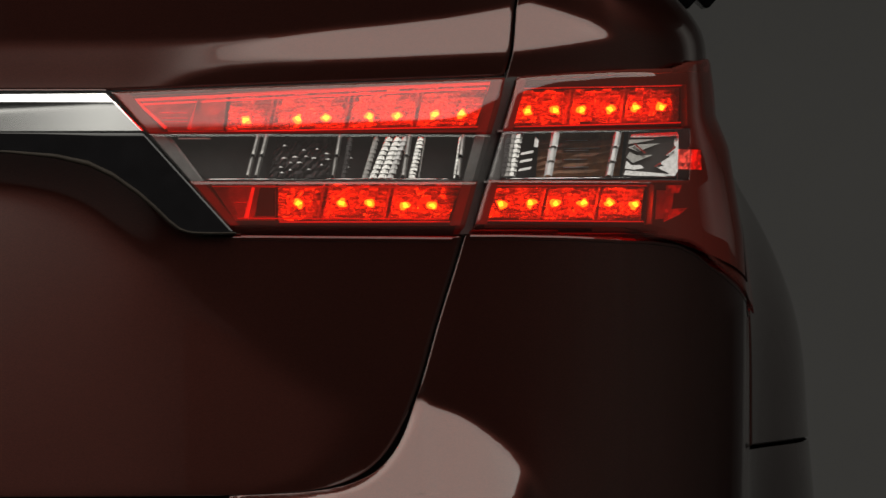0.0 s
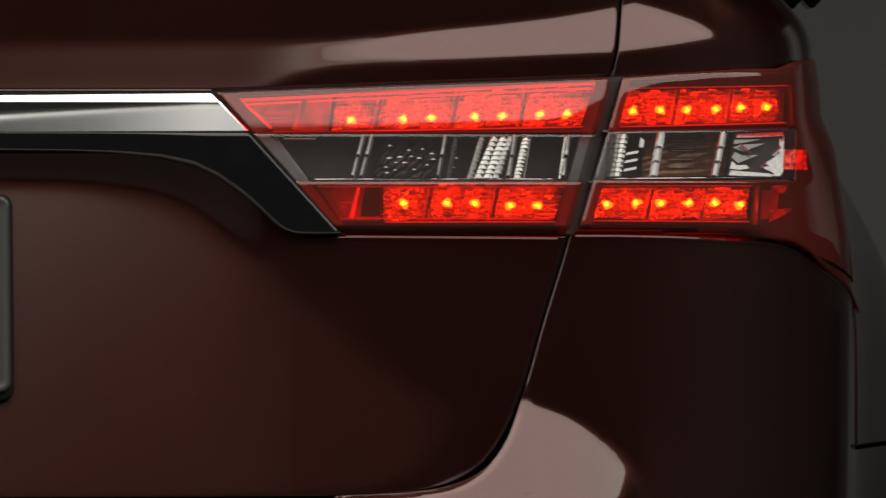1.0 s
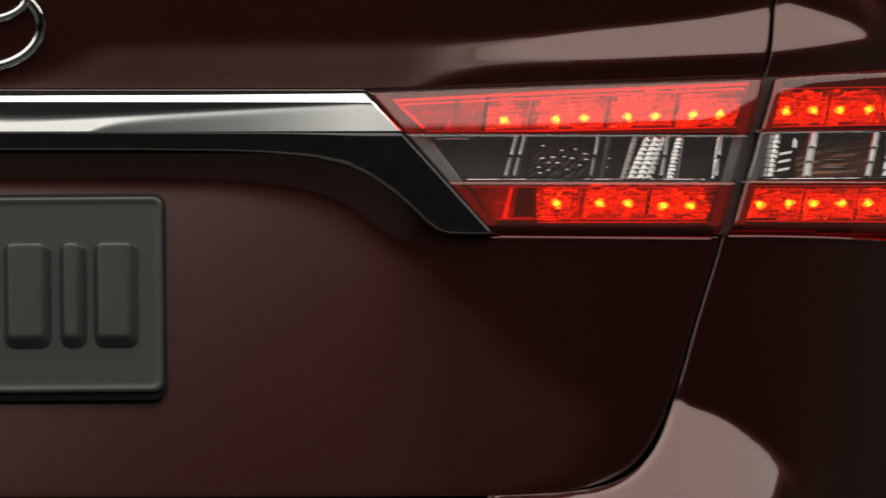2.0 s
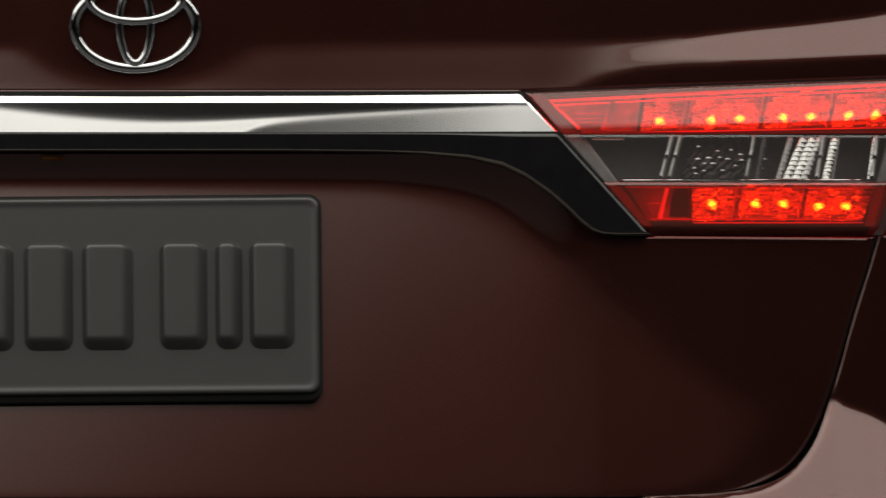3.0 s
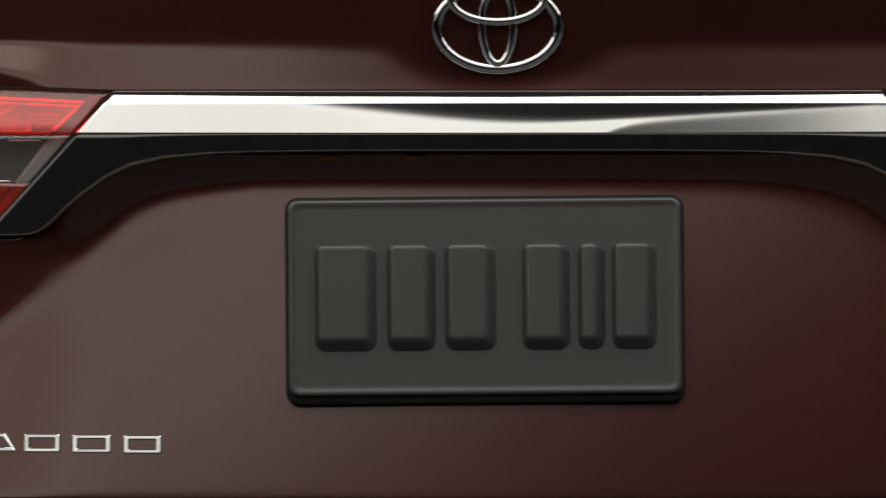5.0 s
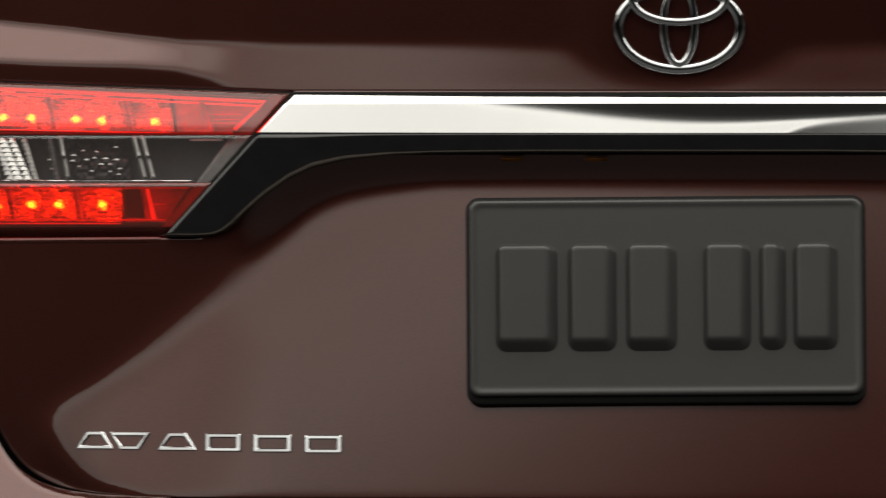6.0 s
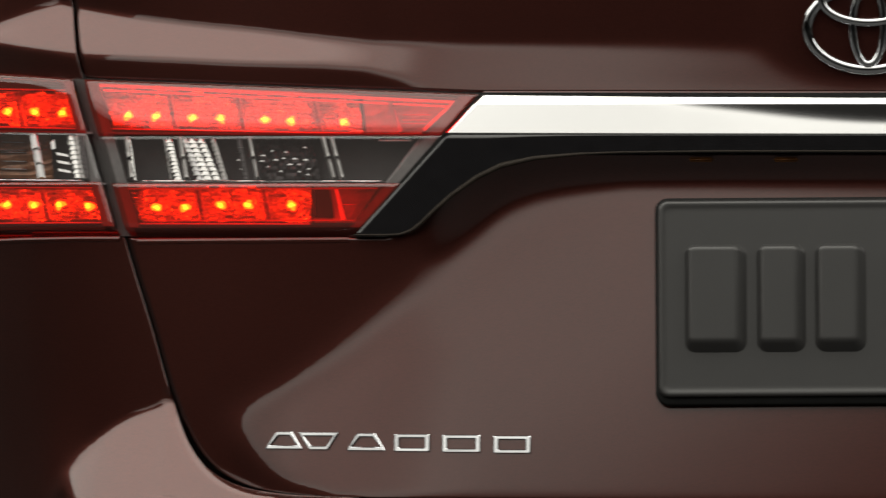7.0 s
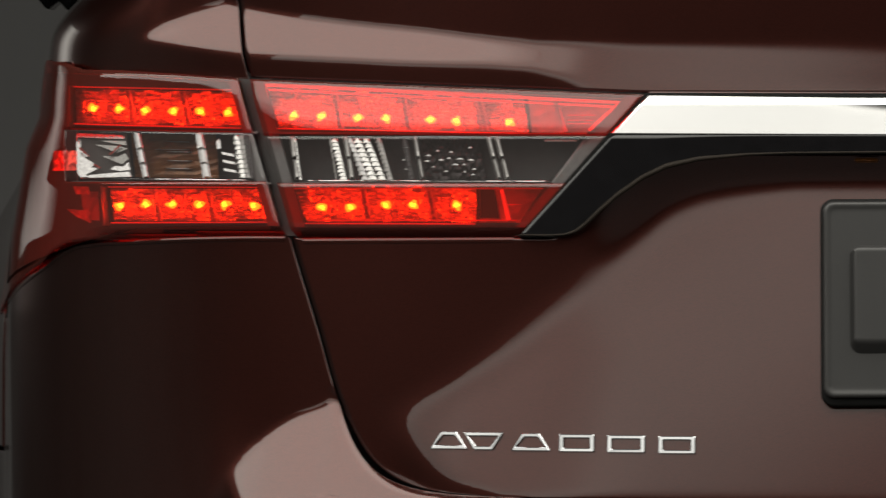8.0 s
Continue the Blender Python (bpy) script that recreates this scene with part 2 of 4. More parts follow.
O_BUMP = swell(slope_bump, 0.846)
O_BUMP = O_BUMP + (O_UP - O_BUMP) * sstep(.88, 1.0, SS)
LAMP_LOW = [(.3956, .860), (.5739, .8585), (.5826, .8605), (.6162, .8605), (.6642, .8595), (.7168, .8575), (.7473, .8568), (.7773, .8540), (.80, .8475), (.8205, .8380), (.86, .8250), (.90, .8130), (.9984, .7960), (1.05, .80)]
# lamp lenses: bowed, the top leaning back
HAZE = [(0, .944), (.3282, .9441), (.3899, .9447), (.479, .9463), (.5607, .9492), (.5836, .9546), (.5982, .9643), (.6186, .9701), (.6449, .9785), (.6896, .9815), (.7689, .9835), (.79, .99), (.80, 1.0), (1.7, 1.05)]
slope_lens = -0.02 + 0.29 * sig((ZZ - line(GS, HAZE)[:, None]) / 0.0008)
O_LENS = swell(slope_lens, 0.87, 0.013) - 0.012 * sstep(.74, .86, SS)
O_LENS = O_LENS - 0.0115 * (1 - sstep(.0, .0075, ZZ - line(GS, LAMP_LOW)[:, None])) * (1 - sstep(.70, .76, SS))


def sample(field, s, z):
    a = np.clip((abs(s) - GS[0]) / 0.003, 0, len(GS) - 2)
    b = np.clip((z - GZ[0]) / 0.002, 0, len(GZ) - 2)
    i, j = int(a), int(b)
    a, b = a - i, b - j
    return float((field[i, j] * (1 - b) + field[i, j + 1] * b) * (1 - a) + (field[i + 1, j] * (1 - b) + field[i + 1, j + 1] * b) * a)


def at(s, z, out=0.0, field=None):
    """The place on the car's skin at s, z, moved outwards."""
    q = abs(s)
    o = out + (sample(field, q, z) if field is not None else 0.0)
    x, y = float(plan_x(q)), float(plan_y(q))
    dx, dy = float(plan_x(q + 0.002) - plan_x(q - 0.002)), float(plan_y(q + 0.002) - plan_y(q - 0.002))
    n = math.hypot(dx, dy)
    nx, ny = dy / n, -dx / n
    far = float(sstep(.84, 1.34, q))
    x += far * (float(half_width(z)) - 0.917) + (1 - far) * float(sstep(.74, .92, q)) * float(np.interp(z, [.62, .80, .86, .90, .93, .955, .99], [.023, .023, .019, .013, .0065, -.005, -.006]))
    x -= float(sstep(.64, .80, q)) * float(shoulder(z))
    return Vector((math.copysign(x + nx * o, s), y + ny * o, z))


def inn(s, z, out=0.0):
    """A place straight in front of (out) or behind the skin."""
    return at(s, z) + Vector((0, -out, 0))


def resample(pts, n):
    p = np.array(pts, float)
    d = np.concatenate([[0], np.cumsum(np.hypot(*np.diff(p, axis=0).T))])
    q = np.linspace(0, d[-1], n)
    return np.stack([np.interp(q, d, p[:, 0]), np.interp(q, d, p[:, 1])], 1)


def skin(bm, grid, out=0.0, field=None, keep=None):
    """Lay a grid of (s, z) rows on the skin as faces."""
    made = {}

    def vert(i, j):
        if (i, j) not in made:
            made[i, j] = bm.verts.new(at(*grid[i][j], out, field))
        return made[i, j]

    for i in range(len(grid) - 1):
        for j in range(len(grid[i]) - 1):
            if keep is not None:
                a, c = grid[i][j], grid[i + 1][j + 1]
                if not keep((a[0] + c[0]) / 2, (a[1] + c[1]) / 2):
                    continue
            bm.faces.new((vert(i, j), vert(i, j + 1), vert(i + 1, j + 1), vert(i + 1, j)))


def ruled(low, high, nu, nv):
    a, b = resample(low, nu), resample(high, nu)
    return [[tuple(a[i] * (1 - v) + b[i] * v) for i in range(nu)] for v in np.linspace(0, 1, nv)]


def edge_in(bm, depth, roll=0.0025):
    """Turn the open borders inwards, over a small rounding, so that the sheet shows its thickness."""
    bm.normal_update()
    for k, d in enumerate((roll, depth)):
        border = [e for e in bm.edges if e.is_boundary]
        ret = bmesh.ops.extrude_edge_only(bm, edges=border)
        for v in [g for g in ret["geom"] if isinstance(g, bmesh.types.BMVert)]:
            v.co.y += d


def panel(name, low, high, nu, nv, material, parent, out=0.0, field=None, depth=0.012, flip=False, label="", keep=None, roll=0.0025):
    bm = bmesh.new()
    skin(bm, ruled(low, high, nu, nv), out, field, keep)
    if keep is not None:
        bmesh.ops.delete(bm, geom=[v for v in bm.verts if not v.link_faces], context="VERTS")
    if flip:
        bmesh.ops.reverse_faces(bm, faces=bm.faces)
    if depth:
        edge_in(bm, depth, roll)
    return part(name, bm, material, parent, label)


def box(bm, x0, x1, y0, y1, z0, z1):
    v = [bm.verts.new((x, y, z)) for x in (x0, x1) for y in (y0, y1) for z in (z0, z1)]
    for f in ((0, 1, 3, 2), (4, 6, 7, 5), (0, 4, 5, 1), (2, 3, 7, 6), (0, 2, 6, 4), (1, 5, 7, 3)):
        bm.faces.new([v[i] for i in f])


def mirrored(pts, side):
    return [(side * s, z) for s, z in pts]


# ------------------------------------------------------------------ studio
def studio():
    bm = bmesh.new()
    box(bm, -9, 9, -12, 9, -0.1, 0)
    tagged(obj("floor", bm, FLOOR_GREY, smooth=False), "smooth dark grey studio floor", "floor", kind="structure")
    for name, b in (("wall_north", (-9, 9, 9, 9.2, 0, 5)), ("wall_south", (-9, 9, -12.2, -12, 0, 5)), ("wall_west", (-9.2, -9, -12, 9, 0, 5)), ("wall_east", (9, 9.2, -12, 9, 0, 5))):
        bm = bmesh.new()
        box(bm, *b)
        tagged(obj(name, bm, {"wall_north": WALL_GREY, "wall_south": DRAPE}.get(name, SIDE_DRAPE), smooth=False), "plain grey painted studio wall" if name == "wall_north" else "dark charcoal draped studio wall", "wall", kind="structure")
    bm = bmesh.new()
    box(bm, -9.2, 9.2, -12.2, 9.2, 5, 5.2)
    tagged(obj("ceiling", bm, BLACK_MATT, smooth=False), "black studio ceiling", "ceiling", kind="structure")


def softbox_material(name, strength, axis, stops, slant=0.0, far=1.0):
    """Diffuser cloth lit from behind, with the falloff of its lamps from one end to the other."""
    m, nt, links, p = mat_new(name)
    tc = nt.new("ShaderNodeTexCoord")
    sep = nt.new("ShaderNodeSeparateXYZ")
    links.new(tc.outputs["Generated"], sep.inputs[0])
    low = nt.new("ShaderNodeMath")
    low.operation = "MULTIPLY_ADD"
    low.inputs[1].default_value, low.inputs[2].default_value = -slant, 0.4 * slant
    links.new(sep.outputs[2], low.inputs[0])
    total = nt.new("ShaderNodeMath")
    links.new(low.outputs[0], total.inputs[0])
    links.new(sep.outputs[axis], total.inputs[1])
    r = ramp_node(nt, links, total.outputs[0], [(p_, (v, v * 0.975, v * 0.885)) for p_, v in stops])
    dim = nt.new("ShaderNodeMapRange")
    dim.interpolation_type = "SMOOTHSTEP"
    links.new(sep.outputs[0], dim.inputs["Value"])
    for key, value in (("From Min", .40), ("From Max", .64), ("To Min", strength), ("To Max", strength * far)):
        dim.inputs[key].default_value = value
    links.new(r.outputs[0], p.inputs["Emission Color"])
    links.new(dim.outputs[0], p.inputs["Emission Strength"])
    p.inputs["Base Color"].default_value = (0.03, 0.03, 0.03, 1)
    p.inputs["Specular IOR Level"].default_value = 0.0
    return m


def softbox(name, corners, material, label, stand=False):
    """A hung lamp box: a bright cloth in a black frame."""
    a, b, c, d = [Vector(q) for q in corners]
    n = (b - a).cross(d - a).normalized()
    root = tagged(new(name), label, "softbox", "studio lamps")
    root.location = (a + b + c + d) / 4
    o = root.location
    bm = bmesh.new()
    bm.faces.new([bm.verts.new(q - o) for q in (a, b, c, d)])
    part("diffuser", bm, material, root, "glowing white diffuser cloth", smooth=False)
    bm = bmesh.new()
    ring = [bm.verts.new(q - o - n * 0.004) for q in (a, b, c, d)]
    back = [bm.verts.new((q - o) * 0.8 - n * 0.35) for q in (a, b, c, d)]
    for i in range(4):
        bm.faces.new((ring[i], back[i], back[(i + 1) % 4], ring[(i + 1) % 4]))
    bm.faces.new(back)
    part("shell", bm, BLACK_MATT, root, smooth=False)
    for x in (0.6, -0.6):
        bm = bmesh.new()
        foot = (a * (0.5 + x / 2) + d * (0.5 - x / 2)) if stand else (a + c) / 2 + Vector((x * 4, 0, 0.3))
        if stand:
            foot = Vector((a.x * (0.5 + x / 2) + c.x * (0.5 - x / 2), min(a.y, c.y) - 0.3, 0)) if abs(a.y - c.y) < 1 else Vector((a.x * (0.5 + x / 2) + c.x * (0.5 - x / 2) + math.copysign(0.35, a.x), a.y * (0.5 + x / 2) + c.y * (0.5 - x / 2), 0))
            box(bm, foot.x - .02 - o.x, foot.x + .02 - o.x, foot.y - .02 - o.y, foot.y + .02 - o.y, -o.z, 1.7 - o.z)
            box(bm, foot.x - .4 - o.x, foot.x + .4 - o.x, foot.y - .4 - o.y, foot.y + .4 - o.y, -o.z, .03 - o.z)
        else:
            box(bm, foot.x - .015 - o.x, foot.x + .015 - o.x, foot.y - .015 - o.y, foot.y + .015 - o.y, foot.z - .02 - o.z, 5 - o.z)
        part("stand" if stand else "hanger", bm, BLACK_MATT, root, smooth=False)
    return root


studio()
TOP_CLOTH = softbox_material("softbox_cloth_top", 3.7, 1, [(0.0, 0.52), (0.17, 0.66), (0.29, 0.82), (0.38, 0.84), (0.47, 0.80), (0.74, 0.80), (0.86, 1.0), (1.0, 1.0)], far=0.9)
SIDE_CLOTH = softbox_material("softbox_cloth_side", 1.98, 0, [(0.0, 0.92), (0.0909, 0.92), (0.1636, 0.7), (0.2455, 0.48), (0.33, 0.43), (0.4182, 0.5), (0.4909, 0.62), (0.5636, 0.60), (0.6273, 0.45), (0.6818, 0.275), (0.7545, 0.12), (0.8182, 0.035), (0.8818, 0.007), (1.0, 0.0)], 0.894)
STRIP_STOPS = [(0.0, 0.0), (0.35, 0.7), (0.5, 1.0), (0.65, 0.7), (1.0, 0.0)]
STRIP_EAST = softbox_material("softbox_cloth_strip_east", 0.14, 0, STRIP_STOPS)
STRIP_WEST = softbox_material("softbox_cloth_strip_west", 1.1, 0, STRIP_STOPS)
softbox("overhead_softbox", [(-6.5, -6.2, 3.3), (-6.5, -0.4, 3.3), (6.5, -0.4, 3.3), (6.5, -6.2, 3.3)], TOP_CLOTH, "large overhead softbox with white cloth and black shell")
softbox("side_softbox", [(-5.1, -6.0, 1.12), (2.6, -6.0, 1.12), (2.6, -6.2, 3.29), (-5.1, -6.2, 3.29)][::-1], SIDE_CLOTH, "tall softbox bank with white cloth fading to one end", True)

for side in (1, -1):
    c = [(side * 4.25, 5.3, 0.95), (side * 5.9, 3.4, 0.95), (side * 5.9, 3.4, 2.8), (side * 4.25, 5.3, 2.8)]
    softbox("strip_softbox", c if side > 0 else c[::-1], STRIP_EAST if side > 0 else STRIP_WEST, "narrow upright strip softbox beside the car", True)

# ------------------------------------------------------------------ car
car = tagged(new("car"), "deep red metallic saloon car with lit tail lamps, seen from behind", "car")
SEAM = [(.3899, .6588), (.4432, .6611), (.479, .6662), (.5059, .6783), (.5241, .6979), (.5355, .7198), (.5447, .7438), (.5561, .7833), (.5698, .8272), (.579, .8579),
        (.5836, .8755), (.5927, .9107), (.6019, .9415), (.6128, .9811), (.6186, 1.0031), (.6255, 1.0362), (.6269, 1.0429), (.635, 1.075)]
SEAM_T = np.concatenate([[0], np.cumsum(np.hypot(np.diff([p[0] for p in SEAM]), np.diff([p[1] for p in SEAM])))])
SEAM_Q = np.linspace(0, SEAM_T[-1], 400)
SEAM_Z = np.maximum.accumulate(spline(SEAM_T, [p[1] for p in SEAM])(SEAM_Q) + np.arange(400) * 1e-7)
SEAM_S = spline(SEAM_T, [p[0] for p in SEAM])(SEAM_Q)
GAP = 0.0012


def seam_s(z):
    return float(np.interp(z, SEAM_Z, SEAM_S))


def rows_between(zs, left, right, n):
    return [[(left(z) + (right(z) - left(z)) * u, z) for u in np.linspace(0, 1, n)] for z in zs]


LAMP_TOP = [(.2997, .9698), (.3899, .9731), (.479, .9765), (.609, .982), (.6186, .9825), (.6642, .9863), (.7168, .9895), (.758, .9905), (.7872, .9963), (.8648, 1.0), (1.05, .995)]


def in_lamp(s, z, grow=-0.005):
    q = abs(s)
    return 0.30 < q < 1.03 and line(q, LAMP_LOW) - grow < z < line(q, LAMP_TOP) + grow / 2


def build_lid():
    lid = part_root("trunk_lid", "deep red trunk lid with plate recess")
    zs = np.concatenate([np.linspace(.6588, .672, 20), np.linspace(.6729, .70, 22)[0:], np.linspace(.7025, .9245, 90)])
    bm = bmesh.new()
    skin(bm, rows_between(zs, lambda z: -(seam_s(z) - GAP), lambda z: seam_s(z) - GAP, 301), 0, O_LOW,
         keep=lambda s, z: z < .8588 or abs(s) < np.interp(z, [.86, .8647, .8747, .8922, .9065, .9152, .93], [.372, .369, .358, .341, .319, .300, .29]))
    bmesh.ops.delete(bm, geom=[v for v in bm.verts if not v.link_faces], context="VERTS")
    edge_in(bm, 0.02)
    part("lower_panel", bm, PAINT, lid)
    top = [(.645, 1.07), (-.645, 1.07)][::-1]
    low = [(-.6108, .9835), (-.30, .9712), (0, .9708), (.30, .9712), (.6108, .9835)]
    bm = bmesh.new()
    a = resample(low, 321)
    grid = []
    for v in np.linspace(0, 1, 46):
        row = []
        for s, z in a:
            z2 = z + (1.07 - z) * v
            row.append((s / .6108 * (seam_s(z2) - GAP), z2))
        grid.append(row)
    skin(bm, grid, 0, O_UP)
    edge_in(bm, 0.02)
    part("upper_panel", bm, PAINT, lid)


def panel_edges():
    """The rounded upper edge of the painted panels under the lamps."""
    for side in (1, -1):
        for a, b, field in ((.402, .570, O_LOW), (.5845, .985, O_BUMP)):
            bm = bmesh.new()
            rows = []
            for q in np.linspace(a, b, 90):
                z = float(line(q, LAMP_LOW)) - .0004
                rows.append([bm.verts.new(at(side * q, z + dz, o, field)) for dz, o in ((-.0046, -.0003), (-.0038, .0007), (-.0017, .0007), (0, .0001), (.0003, -.004))])
            for p_, q_ in zip(rows, rows[1:]):
                for i in range(4):
                    f = (p_[i], q_[i], q_[i + 1], p_[i + 1])
                    bm.faces.new(f if side > 0 else f[::-1])
            part("panel_edge", bm, PAINT, car, smooth=False)


def part_root(name, label=""):
    e = new(name)
    e.parent = car
    if label:
        tagged(e, label)
    return e


def build_sides():
    rim = np.array([(at(q, z).x, z) for q, z in zip(SEAM_S, SEAM_Z) if z < .76])
    for side in (1, -1):
        zs = np.concatenate([np.linspace(.34, .62, 40), np.linspace(.624, .656, 12), np.linspace(.6582, .672, 20), np.linspace(.6732, .74, 44), np.linspace(.7425, 1.07, 124)])
        ss = lambda z: seam_s(z) + GAP if z > .6588 else 0.39
        split = lambda s, z: (z < line(s, LAMP_LOW) + .004) if s < .9984 else z < .6855
        grid = []
        for z in zs:
            a = ss(z)
            u = np.concatenate([a + (.66 - a) * np.linspace(0, 1, 70) ** (1 + .6 * float(sstep(.75, .72, z))), np.linspace(.66, .9, 60)[1:], np.linspace(.9, S_END, 50)[1:]])
            grid.append([(side * q, z) for q in u])
        for name, field, keep in (
            ("bumper_corner", O_BUMP, lambda s, z: split(abs(s), z) and not in_lamp(s, z)),
            ("quarter_panel", O_UP, lambda s, z: not split(abs(s), z - (.003 if abs(s) > .9984 else 0)) and not in_lamp(s, z)),
        ):
            bm = bmesh.new()
            skin(bm, grid, 0, field if name == "bumper_corner" else O_UP, keep)
            bmesh.ops.delete(bm, geom=[v for v in bm.verts if not v.link_faces], context="VERTS")
            if side < 0:
                bmesh.ops.reverse_faces(bm, faces=bm.faces)
            if name == "bumper_corner":
                # the ledge rolls softly into the seam round the lid's corner
                for v in bm.verts:
                    if v.co.z < .75 and abs(v.co.x) < .58:
                        d = float(np.min(np.hypot(rim[:, 0] - abs(v.co.x), rim[:, 1] - v.co.z)))
                        v.co.y += 0.0055 * max(0.0, 1 - d / 0.0105) ** 2 * float(sstep(.745, .715, v.co.z))
            edge_in(bm, 0.015)
            part(name, bm, PAINT, car)
    # bumper below the lid
    bm = bmesh.new()
    zs = np.linspace(.34, .656, 60)
    skin(bm, rows_between(zs, lambda z: -.39, lambda z: .39, 120), 0, O_BUMP)
    edge_in(bm, 0.02)
    part("bumper_middle", bm, PAINT, car)


build_lid()
build_sides()
panel_edges()


# chrome bar, black trim
bar_flat = spline([-.24, -.20, -.15, -.09, -.03, .03, .07, .12, .20, .29], [-.014, -.008, -.001, .0055, .0115, .0142, .0134, .0108, .0060, .0012])
bar_facet = spline([.07, .085, .12, .20, .285, .33], [.030, .0220, .0140, .0078, .0020, .0012])


def bar_swell(q, d):
    """How far the bar stands out at a depth d under its crease: a flat, then a roll, with a softer facet low on one half."""
    if d <= 0:
        return .42 * d
    flat = float(bar_flat(max(-.24, min(.31, q))))
    facet = float(bar_facet(min(.33, q))) if q > .07 else .03
    blur = float(np.interp(q, [-.15, .0, .12, .25], [.0022, .0022, .0013, .0008]))
    low = float(np.interp(q, [.07, .12, .20, .30], [.035, .05, .07, .11]))
    h = np.linspace(0, d, 24)
    top = float(np.interp(q, [-.05, .10], [.115, .16]))
    slope = -.018 + (top + .018) * sig((h - flat) / blur) + (low - top) * sig((h - facet) / .0013) * sig((h - flat) / blur)
    return float(np.sum((slope[1:] + slope[:-1]) / 2) * d / 23)


def build_bar():
    # a thin upper facet, then a hollow that rolls up towards the lower edge
    zt, top = .9624, .0085
    lo = resample([(-.3255, .9398), (-.16, .9393), (0, .9391), (.16, .9393), (.3255, .9398)], 240)
    hi = resample([(-.2962, .9692), (-.15, .9676), (0, .967), (.15, .9676), (.2962, .9692)], 240)
    bm = bmesh.new()
    rows = []
    for v in np.concatenate([np.linspace(0, .78, 48), np.linspace(.795, .86, 6), np.linspace(.88, 1, 5)]):
        row = []
        for (s0, z0), (s1, z1) in zip(lo, hi):
            q, z = s0 + (s1 - s0) * v, z0 + (z1 - z0) * v
            o = top + bar_swell(q, zt - z)
            row.append(bm.verts.new(at(q, z, o)))
        rows.append(row)
    for a, b in zip(rows, rows[1:]):
        for k in range(239):
            bm.faces.new((a[k], a[k + 1], b[k + 1], b[k]))
    edge_in(bm, 0.014, 0.0012)
    part("chrome_bar", bm, BAR_CHROME, car, "polished chrome bar across the lid")
    low = [(-.396, .8602), (-.3720, .8600), (-.3600, .8606), (-.3520, .8632), (-.3440, .8690), (-.3330, .8795), (-.3200, .8908), (-.3003, .9045), (-.2815, .9135), (-.2560, .9192), (-.2200, .9225), (-.1880, .9238), (-.1134, .9246), (0, .9246)]
    low = low + [(-s, z) for s, z in low[-2::-1]]
    bm = bmesh.new()
    q = resample(low, 260)
    grid = []
    for v in np.linspace(0, 1, 26):
        row = []
        for s, z in q:
            k = abs(s) / .396
            t = math.copysign(k ** 1.0 * .3235, s)
            zt = .9385
            row.append((s + (t - s) * v, z + (zt - z) * v))
        grid.append(row)
    f2 = swell(-0.04 + 0 * ZZ, 0.93, 0.017)
    skin(bm, grid, 0, f2)
    edge_in(bm, 0.03, 0.0008)
    trim = part("black_trim", bm, BLACK_TRIM, car, "satin black trim arching over the plate recess")
    # thin tube along the lower edge, carrying the edge's pale highlight line
    bm = bmesh.new()
    rows = []
    for (s0, z0) in q:
        c = at(s0, z0 + .0012, 0.0004, f2)
        r = float(np.interp(abs(s0), [.0, .20, .28, .34, .36, .40], [.0007, .0008, .0022, .0022, .0008, .0006]))
        rows.append([bm.verts.new(c + Vector((0, -math.cos(a) * r, math.sin(a) * r))) for a in np.linspace(0, 2 * math.pi, 13)[:-1]])
    for a, b in zip(rows, rows[1:]):
        for i in range(12):
            bm.faces.new((a[i], b[i], b[(i + 1) % 12], a[(i + 1) % 12]))
    bmesh.ops.recalc_face_normals(bm, faces=bm.faces)
    part("lip", bm, LIP_BLACK, trim, "rounded satin edge of the trim, lightened for its highlight")


build_bar()


# ------------------------------------------------------------------ tail lamps
def strip(bm, low, high, nu, nv, side, out, field=None):
    skin(bm, ruled(mirrored(low, side), mirrored(high, side), nu, nv), out, field)
    if side < 0:
        bmesh.ops.reverse_faces(bm, faces=bm.faces)


def lamp_part(name, low, high, nu, nv, side, out, material, parent, field=None, depth=0.0, label="", smooth=True):
    bm = bmesh.new()
    strip(bm, low, high, nu, nv, side, out, field)
    if depth:
        edge_in(bm, depth, 0.001)
    return part(name, bm, material, parent, label, smooth)


def bucket(low, high, side, depth, parent, material=None):
    bm = bmesh.new()
    g = ruled(mirrored(low, side), mirrored(high, side), 40, 10)
    rows = [[bm.verts.new(inn(s, z, -depth)) for s, z in row] for row in g]
    for i in range(9):
        for j in range(39):
            f = (rows[i][j], rows[i][j + 1], rows[i + 1][j + 1], rows[i + 1][j])
            bm.faces.new(f if side > 0 else f[::-1])
    ret = bmesh.ops.extrude_edge_only(bm, edges=[e for e in bm.edges if e.is_boundary])
    for v in [q for q in ret["geom"] if isinstance(q, bmesh.types.BMVert)]:
        v.co.y -= depth + 0.006
    return part("housing", bm, material or HOUSING_GREY, parent, smooth=False)


def dome(bm, centre, r, normal):
    rot = normal.to_track_quat("Z", "Y").to_matrix().to_4x4()
    bmesh.ops.create_uvsphere(bm, u_segments=12, v_segments=8, radius=r, matrix=Matrix.Translation(centre) @ rot @ Matrix.Diagonal((1, 1, .6, 1)))


